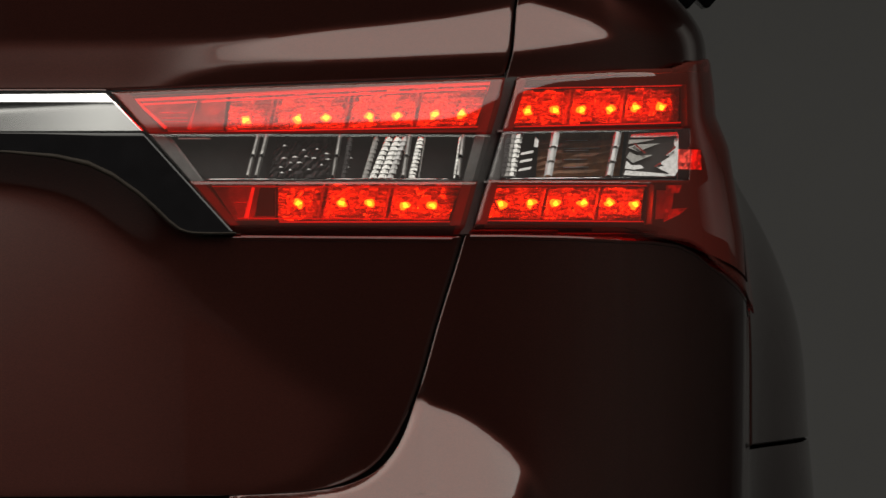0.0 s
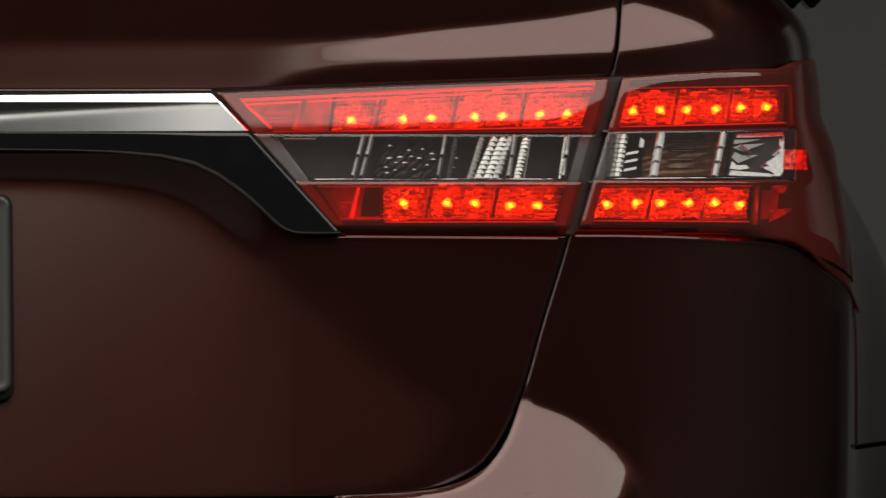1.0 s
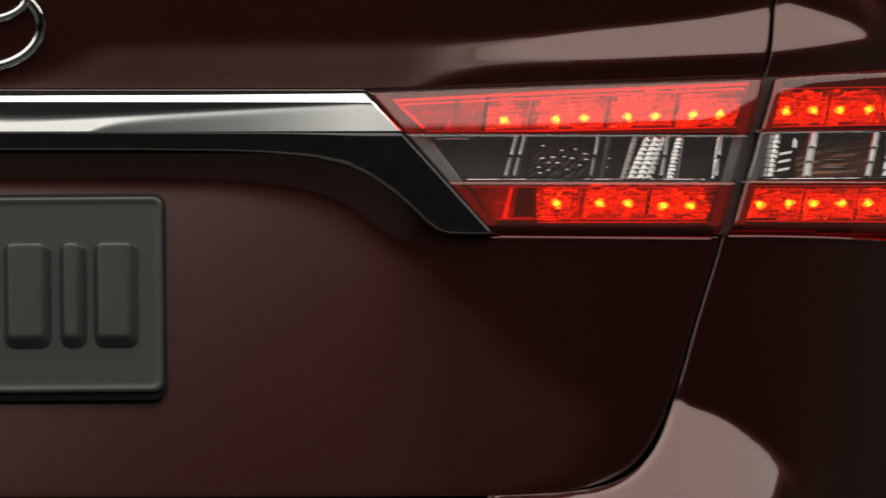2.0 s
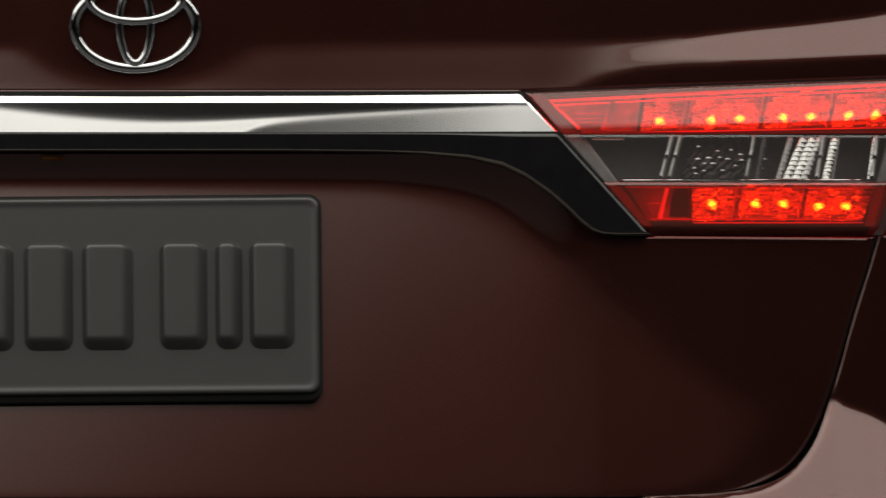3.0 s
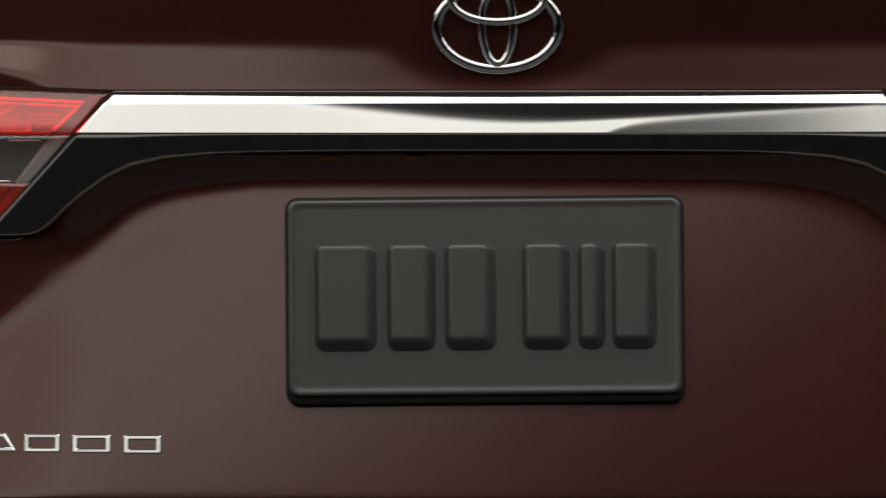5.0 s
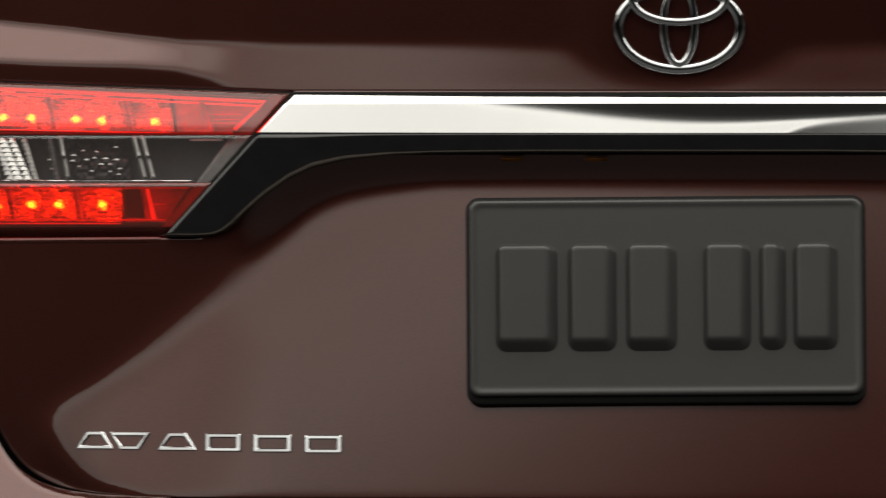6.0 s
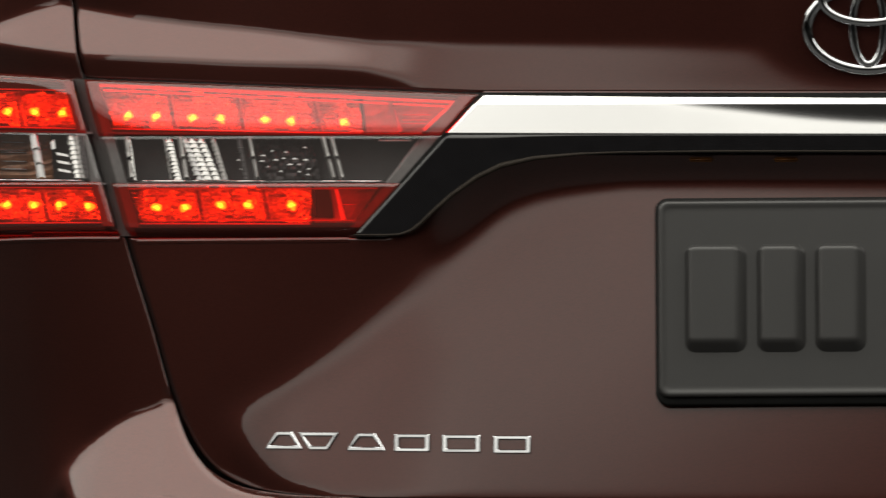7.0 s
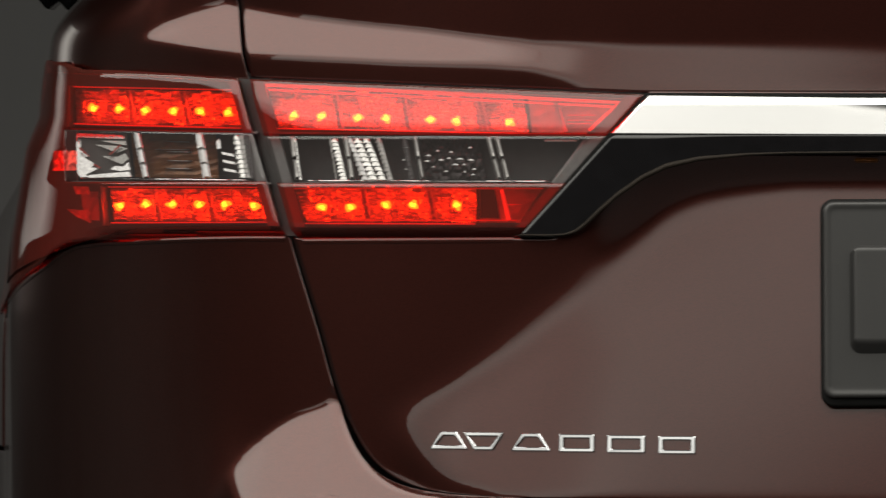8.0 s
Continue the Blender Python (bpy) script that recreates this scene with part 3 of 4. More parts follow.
def led_at(s, z, side, parent):
    rng = random.Random(round(s * 1e4) + round(z * 1e4))
    # each core sits in a larger orange glowing body that imitates its bloom
    for name, depth, r, m in (("led_halo", .034, .0039, LED_GLOW), ("led_core", .0322, .0022, LED_CORE)):
        bm = bmesh.new()
        c = inn(side * s, z, -depth)
        dome(bm, c, r, Vector((0, -1, 0)))
        lobes = [(rng.uniform(0, 6.28), rng.uniform(.05, .22)) for _ in range(4)]
        for v in bm.verts:
            a = math.atan2(v.co.z - c.z, v.co.x - c.x)
            k = 1 + sum(h * math.cos((n + 1) * a + ph) for n, (ph, h) in enumerate(lobes))
            v.co.x = c.x + (v.co.x - c.x) * k
            v.co.z = c.z + (v.co.z - c.z) * k * .92
        part(name, bm, m, parent)


def facets(name, low, high, nu, nv, side, out, material, parent, rough, rng, dishes=(), smooth=False):
    """A moulded reflector of many small flat facets, hollowed to a dish behind each lamp point."""
    bm = bmesh.new()
    g = ruled(low, high, nu, nv)
    rows, ridge = [], {}
    for i, row in enumerate(g):
        line_v = []
        for s, z in row:
            if dishes and (i, len(line_v) // 6) not in ridge:
                ridge[i, len(line_v) // 6] = rng.uniform(-rough, rough)
            o = out + (ridge[i, len(line_v) // 6] + rng.uniform(-rough, rough) * .25 if dishes else rng.uniform(-rough, rough))
            if dishes:
                d = min(math.hypot(s - a, (z - b) * 0.9) for a, b in dishes)
                o += 0.007 * min(1.0, d / 0.016) ** 2 + 0.0009 * math.cos(d * 1500) * max(0.0, 1 - d / 0.012)
                o += 0.0012 * (i % 2)
            line_v.append(bm.verts.new(inn(side * s, z, o)))
        rows.append(line_v)
    for i in range(nv - 1):
        for j in range(nu - 1):
            f = (rows[i][j], rows[i][j + 1], rows[i + 1][j + 1], rows[i + 1][j])
            bm.faces.new(f if side > 0 else f[::-1])
    return part(name, bm, material, parent, smooth=smooth)


def wall_piece(name, a, b, side, out0, out1, thick, material, parent):
    """A thin rib from (s, z) a to b, standing between two depths."""
    bm = bmesh.new()
    vs = []
    for (s, z) in (a, b):
        for ds in (-thick / 2, thick / 2):
            for o in (out0, out1):
                vs.append(bm.verts.new(inn(side * (s + ds), z, o)))
    for f in ((0, 1, 3, 2), (4, 6, 7, 5), (0, 4, 5, 1), (2, 3, 7, 6), (1, 5, 7, 3), (0, 2, 6, 4)):
        bm.faces.new([vs[i] for i in f])
    return part(name, bm, material, parent, smooth=False)


def flutes(name, a, b, width, n, side, out, depth, material, parent, flat=False, narrow=(.4, .75)):
    """A column of n saw-toothed mirror steps from (s, z) a up to b, each leaning back by a slightly different amount."""
    bm = bmesh.new()
    rng = random.Random(round(a[0] * 1e4) + n)
    y_mid = inn(a[0], a[1]).y

    def place(s, z, o):
        q = inn(side * s, z, o)
        return Vector((q.x, y_mid - o, q.z)) if flat else q

    for i in range(n):
        k0, k1 = i / n, (i + 1) / n
        s0, z0 = a[0] + (b[0] - a[0]) * k0, a[1] + (b[1] - a[1]) * k0
        s1, z1 = a[0] + (b[0] - a[0]) * k1, a[1] + (b[1] - a[1]) * k1
        d, w1 = depth * rng.uniform(0.8, 1.25), rng.uniform(*narrow)
        cols = []
        for u in (-.5, -.2, .2, .5):
            bow = 0.16 * (1 - 4 * u * u) * (z1 - z0)
            side_bow = 0.0006 * (1 - 4 * u * u)
            u1 = -0.5 + (u + 0.5) * w1
            cols.append([bm.verts.new(place((s0 + u * width), z0 + bow, out + d * (z1 - z0) + side_bow)), bm.verts.new(place((s1 + u1 * width), z1 - .0002 + bow, out + side_bow)), bm.verts.new(place((s0 + u * width), z0 + bow, out - .002))])
        for c, e in zip(cols, cols[1:]):
            for f in ((c[0], e[0], e[1], c[1]), (c[2], e[2], e[0], c[0])):
                bm.faces.new(f if side > 0 else f[::-1])
    return part(name, bm, material, parent, smooth=False)


def ribbon(name, pts, width, side, out, material, parent, label=""):
    """A narrow flat band along a path of (s, z) with mitred corners."""
    bm = bmesh.new()
    p = [Vector(q) for q in pts]
    prev = None
    for i, q in enumerate(p):
        d0 = (q - p[i - 1]).normalized() if i else (p[1] - q).normalized()
        d1 = (p[i + 1] - q).normalized() if i < len(p) - 1 else d0
        n0, n1 = Vector((-d0.y, d0.x)), Vector((-d1.y, d1.x))
        m = (n0 + n1).normalized()
        w = width / 2 / max(0.3, m.dot(n0))
        pair = [bm.verts.new(inn(side * (q + m * w * k).x, (q + m * w * k).y, out)) for k in (-1, 1)]
        if prev:
            f = (prev[0], pair[0], pair[1], prev[1])
            bm.faces.new(f if side > 0 else f[::-1])
        prev = pair
    edge_in(bm, 0.004, 0.0004)
    return part(name, bm, material, parent, label)


def band_z(py):
    return .9064 + (312 - py) * .000436


def bulb_plate(name, pts, mid, side, parent, material, out=.0078, lean_back=.30, step=8):
    """A small piece behind the clear lens, in narrow upright steps that face the rear and lean back."""
    bm = bmesh.new()
    bm.faces.new([bm.verts.new((px, py, 0)) for px, py in pts])
    for x in range(int(min(q[0] for q in pts) // step + 1) * step, int(max(q[0] for q in pts)) + 1, step):
        bmesh.ops.bisect_plane(bm, geom=[*bm.verts, *bm.edges, *bm.faces], plane_co=(x, 0, 0), plane_no=(1, 0, 0), dist=1e-4)
    bmesh.ops.split_edges(bm, edges=[e for e in bm.edges if not e.is_boundary])
    zm = sum(band_z(py) for px, py in pts) / len(pts)
    for f in list(bm.faces):
        ym = inn(mid((f.calc_center_median().x // step + .5) * step), zm).y
        for v in f.verts:
            z = band_z(v.co.y)
            v.co = (side * inn(mid(v.co.x), z).x, ym - out + lean_back * (z - zm), z)
        f.normal_update()
        if f.normal.y > 0:
            f.normal_flip()
    edge_in(bm, .0012, .0002)
    return part(name, bm, material, parent, smooth=False)


def shelf(a, b, side, parent, front=0.009, back=-0.054):
    """A dark partition between two rows of a lamp, from (s, z) a to b."""
    bm = bmesh.new()
    rows = [[bm.verts.new(inn(side * (a[0] + (b[0] - a[0]) * u), a[1] + (b[1] - a[1]) * u + dz, o)) for u in np.linspace(0, 1, 24)] for dz, o in ((-.0008, back), (-.0008, front), (.0008, front), (.0008, back))]
    for p_, q_ in zip(rows, rows[1:]):
        for i in range(23):
            bm.faces.new((p_[i], p_[i + 1], q_[i + 1], q_[i]))
    bmesh.ops.recalc_face_normals(bm, faces=bm.faces)
    return part("partition", bm, HOUSING, parent, smooth=False)


def dense(pts, n=24):
    return [tuple(q) for q in resample(pts, n)]


def tail_lamp(side, inner):
    rng = random.Random(5 if inner else 9)
    root = part_root("inner_tail_lamp" if inner else "outer_tail_lamp", "lit tail lamp on the lid, red rows with a clear band" if inner else "lit corner tail lamp with an amber cell and side marker")
    if inner:
        tl, tr, br, bl = (.2997, .9698), (.609, .982), (.5739, .8585), (.3956, .860)
        mix = lambda p, q, k: (p[0] + (q[0] - p[0]) * k, p[1] + (q[1] - p[1]) * k)
        k1 = lambda z: (mix(bl, tl, (z - bl[1]) / (tl[1] - bl[1])), mix(br, tr, (z - br[1]) / (tr[1] - br[1])))
        zr, zc = .9012, .9378
        bands = [("red_lens", [bl, br], list(k1(zr)), RED_LENS), ("clear_lens", list(k1(zr)), list(k1(zc)), CLEAR_LENS), ("red_lens", list(k1(zc)), [tl, tr], RED_LENS)]
        for name, lo, hi, m in bands:
            lamp_part(name, lo, hi, 90, 14, side, 0, m, root, O_LENS, 0.010)
        bucket([(bl[0] + .004, bl[1] + .0075), (br[0] - .002, br[1] + .0085)], [(tl[0] + .012, tl[1] - .003), (tr[0] - .003, tr[1] - .003)], side, .055, root)
        rows = [
            ([(.393, .9412), (.593, .9453)], [(.397, .9680), (.6036, .9781)], [(.408, .9491), (.4496, .9501), (.4712, .9511), (.5063, .9521), (.5287, .9526), (.5585, .9536), (.5806, .9546)], [.428, .489, .544]),
            ([(.434, .871), (.57, .8712)], [(.434, .8995), (.5815, .8999)], [(.4496, .8842), (.4842, .8843), (.5063, .8848), (.5347, .883), (.5572, .8826)], [.468, .521]),
        ]
    else:
        left = [(.5826, .8605), (.5927, .8975), (.6066, .9415), (.6186, .9825)]
        low = [p for p in LAMP_LOW if p[0] > .58][:-1]
        high = [p for p in LAMP_TOP if p[0] > .615][:-1] + [(.998, .990)]
        nu, nv = 110, 46
        a, b = resample(low, nu), resample(high, nu)
        zr = lambda s: .9005
        bm = {0: bmesh.new(), 1: bmesh.new()}
        # rows that follow the upper and lower edge of the clear band
        turn = [[(z + (.018 * (a[i][0] - .60) if z > .92 else 0) - a[i][1]) / (b[i][1] - a[i][1]) for i in range(nu)] for z in (.9025, .9405)]
        grid = []
        for v in np.linspace(0, 3, nv):
            row = []
            for i in range(nu):
                q = float(np.interp(v, [0, 1, 2, 3], [0, turn[0][i], turn[1][i], 1]))
                row.append(tuple(a[i] * (1 - q) + b[i] * q))
            grid.append(row)
        clear = lambda s, z: .9025 < z < .9405 + .018 * (abs(s) - .61) and abs(s) < .7795
        for k in (0, 1):
            g = [[(side * s, z) for s, z in row] for row in grid]
            skin(bm[k], g, 0, O_LENS, keep=(lambda s, z: not clear(s, z)) if k == 0 else clear)
            bmesh.ops.delete(bm[k], geom=[v for v in bm[k].verts if not v.link_faces], context="VERTS")
            if side < 0:
                bmesh.ops.reverse_faces(bm[k], faces=bm[k].faces)
            edge_in(bm[k], 0.010, 0.001)
        part("red_lens", bm[0], RED_LENS, root)
        part("clear_lens", bm[1], CLEAR_LENS, root)
        bucket([(.587, .8690), (.72, .8655), (.84, .840), (.93, .822)], [(.6205, .980), (.72, .986), (.84, .990), (.93, .988)], side, .055, root, BUCKET_DARK)
        rows = [
            ([(.6228, .9455), (.7887, .9499)], [(.6238, .9729), (.7949, .9769)], [(.6344, .9566), (.6575, .9576), (.6806, .9578), (.7068, .9589), (.7326, .9604), (.763, .9608)], [.669, .720]),
            ([(.5999, .8721), (.7411, .8714)], [(.6046, .8968), (.7448, .8973)], [(.6128, .884), (.6368, .8849), (.658, .8845), (.6822, .885), (.7068, .8847), (.7331, .8838)], [.647, .695]),
        ]
    for level, (lo, hi, leds, ribs) in enumerate(rows):
        facets("reflector", lo, hi, 120, 17, side, -0.048, REFLECTOR_DIM if inner and level == 0 else REFLECTOR, root, 0.0022, rng, leds)
        for s, z in leds:
            led_at(s, z, side, root)
        for q in ribs:
            k = (q - lo[0][0]) / (lo[1][0] - lo[0][0])
            z0 = lo[0][1] + (lo[1][1] - lo[0][1]) * k
            z1 = hi[0][1] + (hi[1][1] - hi[0][1]) * k
            for shift, wide in ((0, .0020), (.0042, .0010)):
                wall_piece("rib", (q - .003 + shift, z0), (q + .003 + shift, z1), side, -0.046, -0.038, wide, RED_BODY, root)
        for frac, shift in ((0, -.0012), (1, .0012)):
            edge = [(lo[i][0] + (hi[i][0] - lo[i][0]) * frac, lo[i][1] + (hi[i][1] - lo[i][1]) * frac + shift) for i in (0, 1)]
            ribbon("glow_edge", dense(edge, 12), .0011, side, -0.02, EDGE_GLOW, root)
    if inner:
        shelf((.338, .9385), (.594, .9402), side, root)
        shelf((.370, .9005), (.584, .9012), side, root)
        for lo_f, hi_f in (([(.5660, .8672), (.574, .8670)], [(.5985, .9790), (.6068, .9800)]), ([(.3925, .8672), (.3995, .8672)], [(.3035, .9680), (.3150, .9683)])):
            lamp_part("flange", lo_f, hi_f, 4, 20, side, 0.0075, HOUSING, root)
        facets("middle_back", [(.376, .9018), (.580, .9022)], [(.344, .9375), (.590, .939)], 12, 3, side, -0.020, BUCKET_DARK, root, 0.0003, rng)
        facets("unlit_reflector", [(.3475, .9405), (.391, .9412)], [(.3255, .9640), (.394, .9675)], 9, 7, side, -0.046, RED_BODY, root, 0.0006, rng)
        facets("unlit_reflector", [(.4004, .871), (.4325, .871)], [(.3815, .8985), (.4325, .8990)], 7, 7, side, -0.046, RED_BODY, root, 0.0006, rng)
        wall_piece("rib", (.366, .9408), (.3715, .9665), side, -0.046, -0.022, .004, RED_BODY, root)
        wall_piece("rib", (.411, .871), (.417, .8985), side, -0.046, -0.022, .004, RED_BODY, root)
        ribbon("light_guide", dense([(.3443, .9425), (.3208, .9642)], 4) + dense([(.3208, .9642), (.6036, .9781)], 30)[1:] + dense([(.6036, .9781), (.597, .952)], 4)[1:], .0022, side, -0.02, GUIDE_GLOW, root, "glowing red light guide")
        ribbon("light_guide", dense([(.3262, .9608), (.5995, .9742)], 30), .0013, side, -0.022, GUIDE_GLOW, root)
        # edges, ribs and dividers glow by themselves to show as lit by the LEDs
        for za, zb, a, b in ((.9004, .8996, .3775, .580), (.8974, .8972, .3805, .579), (.8727, .8722, .4005, .567), (.9395, .9405, .346, .594)):
            ribbon("glow_edge", dense([(a, za), (b, zb)], 16), .0010, side, -0.018, EDGE_GLOW, root)
        for k, zk in enumerate((.9545, .9505, .9478)):
            ribbon("glow_rib", dense([(.3400 + .002 * k, zk), (.3620, zk)], 5), .0008, side, -0.03, EDGE_GLOW, root)
        ribbon("glow_rib", dense([(.3990, .8850), (.4085, .8850)], 5), .0008, side, -0.03, EDGE_GLOW, root)
        lamp_part("blank_cell", [(.4185, .8745), (.4345, .8745)], [(.4215, .8965), (.4345, .8965)], 4, 6, side, -0.030, BLACK_MATT, root)
        ribbon("glow_divider", dense([(.3625, .9415), (.3712, .9640)], 5), .0032, side, -0.024, EDGE_GLOW, root)
        ribbon("glow_divider", dense([(.4075, .8725), (.4140, .8965)], 5), .0030, side, -0.024, GUIDE_GLOW, root)
        ribbon("frame_line", dense([(.3950, .8690), (.3425, .9380)], 8), .0045, side, 0.0040, HOUSING_GREY, root)
        ribbon("frame_line", dense([(.3530, .9342), (.3780, .9342)], 5), .0012, side, 0.0045, SATIN_SILVER, root)
        ribbon("ledge", dense([(.374, .9028), (.5746, .9031)]), .0016, side, -0.012, MIRROR, root, "bright ledge under the clear band")
        ribbon("ledge", dense([(.35, .9372), (.588, .9384)]), .0012, side, -0.016, HOUSING, root)
        mid = lambda x: float(np.interp(x, [305, 437, 530, 656, 818], [.3475, .4063, .4477, .5041, .5781]))
        for x0, x1, w in ((437, 457, .0040), (452, 472, .0040), (588, 602, .0036), (712, 724, .0045), (808, 820, .0040)):
            flutes("divider", (mid(x0), .904), (mid(x1), .936), w, 2, side, 0.0095, .26, DULL_SILVER, root, True, (.97, 1.0))
        for x0, x1, w, n, m in ((608, 622, .0045, 9, SMOKED), (646, 668, .0050, 10, DULL_SILVER), (660, 690, .0062, 9, FLUTE_SILVER), (676, 706, .0070, 9, FLUTE_SILVER), (690, 718, .0060, 9, BRIGHT_BAR), (728, 745, .0058, 11, FLUTE_SILVER), (740, 752, .0018, 6, DULL_SILVER), (806, 816, .0046, 10, FLUTE_SILVER)):
            flutes("fluted_mirror", (mid(x0), .9035), (mid(x1), .9355), w, n, side, 0.0105, .26, m, root, False, (.62, .9))
        facets("crystal_reflector", [(mid(478), .904), (mid(583), .904)], [(mid(494), .936), (mid(596), .936)], 24, 13, side, -0.010, SMOKED, root, 0.0008, rng)
        # the crystal's bright specks, each put in as a tiny leaning silver step
        for x, y, w in ((505, 262, .004), (504, 284, .005), (498, 300, .004), (500, 310, .004), (524, 282, .006), (543, 281, .004), (531, 292, .005), (580, 276, .005), (582, 286, .005), (562, 268, .003), (548, 304, .004), (515, 292, .003), (514, 305, .003), (538, 270, .003), (556, 284, .004), (570, 296, .003), (618, 262, .004), (622, 284, .003), (616, 300, .004)):
            flutes("crystal_glint", (mid(x), band_z(y)), (mid(x + 1), band_z(y) + .0013), w, 1, side, .009, .25, BRIGHT_BAR, root)
    else:
        mid = lambda x: float(np.interp(x, [895, 932, 1027, 1075, 1122, 1165, 1205, 1230, 1253], [.6118, .6287, .6736, .6978, .7234, .7496, .7773, .7977, .8205]))
        shelf((.606, .9405), (.785, .9440), side, root)
        shelf((.595, .9010), (.785, .9025), side, root)
        lamp_part("flange", [(.5860, .8680), (.5955, .8680)], [(.6200, .9805), (.6275, .9810)], 4, 20, side, 0.0075, HOUSING, root)
        facets("middle_back", [(.60, .9018), (.779, .9032)], [(.612, .9395), (.779, .9432)], 12, 3, side, -0.024, BUCKET_DARK, root, 0.0003, rng)
        wall_piece("partition", (.7805, .903), (.7805, .944), side, -0.054, -0.012, .0016, HOUSING, root)
        ribbon("ledge", dense([(.612, .9035), (.776, .9052)]), .0014, side, -0.012, MIRROR, root)
        for x0, x1, w, n, m in ((893, 904, .0060, 9, SMOKED), (899, 912, .0055, 9, DULL_SILVER), (908, 921, .0060, 9, FLUTE_SILVER)):
            flutes("fluted_mirror", (mid(x0), .905), (mid(x1), .938), w, n, side, 0.0105, .26, m, root, False, (.7, .95))
        for x, y in ((935, 273), (933, 287), (931, 302), (951, 256)):
            bulb_plate("white_step", [(x - 12, y + 4), (x - 9, y - 1), (x + 12, y - 5), (x + 10, y)] if x < 950 else [(947, 262), (950, 244), (956, 250), (954, 263)], mid, side, root, WHITE_PATCH)
        facets("amber_reflector", [(mid(955), .905), (mid(1105), .906)], [(mid(960), .939), (mid(1112), .94)], 9, 14, side, -0.012, AMBER, root, 0.0006, rng)
        for y, x0, x1, m in ((250, 1008, 1046, DULL_SILVER), (264, 1006, 1068, DULL_SILVER), (268, 1005, 1048, BRIGHT_BAR), (284, 1004, 1046, BRIGHT_BAR), (298, 1003, 1048, BRIGHT_BAR)):
            ribbon("amber_rib", dense([(mid(x0), band_z(y)), (mid(x1), band_z(y - 1))], 5), .0007, side, -0.009, m, root)
        for x0, x1 in ((971, 985), (1080, 1095)):
            flutes("divider", (mid(x0), .905), (mid(x1), .939), .0066, 3, side, 0.0095, .26, BRIGHT_BAR, root, True, (.97, 1.0))
        bulb_plate("cap_line", [(1022, 234), (1030, 230), (1066, 228), (1058, 232)], mid, side, root, WHITE_PATCH)
        # the clear corner cell: grey bowl, bright rim, its mirror's reflections cut as plates
        bulb_plate("bowl", [(1107, 312), (1118, 236), (1204, 236), (1202, 312)], mid, side, root, SHADE_GREY, .0025, 0)
        for pts, m in (
            ([(1119, 244), (1122, 238), (1203, 233), (1206, 240), (1160, 243)], WHITE_PATCH),
            ([(1198, 240), (1207, 238), (1204, 305), (1198, 313), (1184, 312), (1198, 300)], WHITE_PATCH),
            ([(1108, 312), (1111, 303), (1150, 306), (1186, 309), (1196, 314), (1140, 313)], WHITE_PATCH),
            ([(1199, 262), (1200, 306), (1188, 308), (1164, 296), (1180, 295), (1172, 290), (1190, 277), (1183, 276)], WHITE_PATCH),
            ([(1115, 256), (1117, 248), (1163, 247), (1140, 252)], GREY_PATCH),
            ([(1114, 262), (1128, 257), (1172, 254), (1145, 264), (1134, 270)], GREY_PATCH),
            ([(1112, 280), (1118, 270), (1131, 276), (1160, 275), (1138, 284), (1124, 290)], GREY_PATCH),
            ([(1109, 300), (1113, 286), (1122, 294), (1138, 293), (1144, 299), (1128, 302)], WHITE_PATCH),
        ):
            bulb_plate("reflection_patch", pts, mid, side, root, m)
        for pts in ([(1124, 256), (1127, 255), (1146, 272), (1143, 273)], [(1198, 258), (1199, 262), (1182, 276), (1180, 275)], [(1172, 289), (1174, 291), (1164, 297), (1161, 296)]):
            bulb_plate("red_edge", pts, mid, side, root, RED_EDGE, .0122, 0)
        wall_piece("partition", (.7480, .868), (.7515, .899), side, -0.054, -0.006, .0016, HOUSING, root)
        wall_piece("partition", (.7965, .946), (.8010, .979), side, -0.054, -0.010, .0016, HOUSING, root)
        # marker and side facets carry their own glow, with no LED behind them
        facets("glowing_marker", [(.7825, .9119), (.8225, .9116)], [(.7825, .9276), (.8225, .9275)], 9, 7, side, -0.03, MARKER_GLOW, root, 0.002, rng)
        facets("glowing_side_facets", [(.756, .872), (.774, .873)], [(.758, .895), (.780, .895)], 5, 5, side, -0.032, MARKER_FAINT, root, 0.002, rng)
        facets("glowing_side_facets", [(.768, .8925), (.786, .8930)], [(.769, .8990), (.790, .8992)], 6, 3, side, -0.03, MARKER_DIM, root, 0.002, rng)
        facets("glowing_side_facets", [(.766, .8700), (.785, .8755)], [(.768, .8800), (.797, .8812)], 6, 4, side, -0.03, MARKER_DIM, root, 0.002, rng)


for side in (1, -1):
    lamp_part("lamp_seal", [(.5700, .8600), (.5850, .8605)], [(.6050, .9818), (.6215, .9825)], 4, 24, side, 0.002, SEAL, car)
    tail_lamp(side, True)
    tail_lamp(side, False)


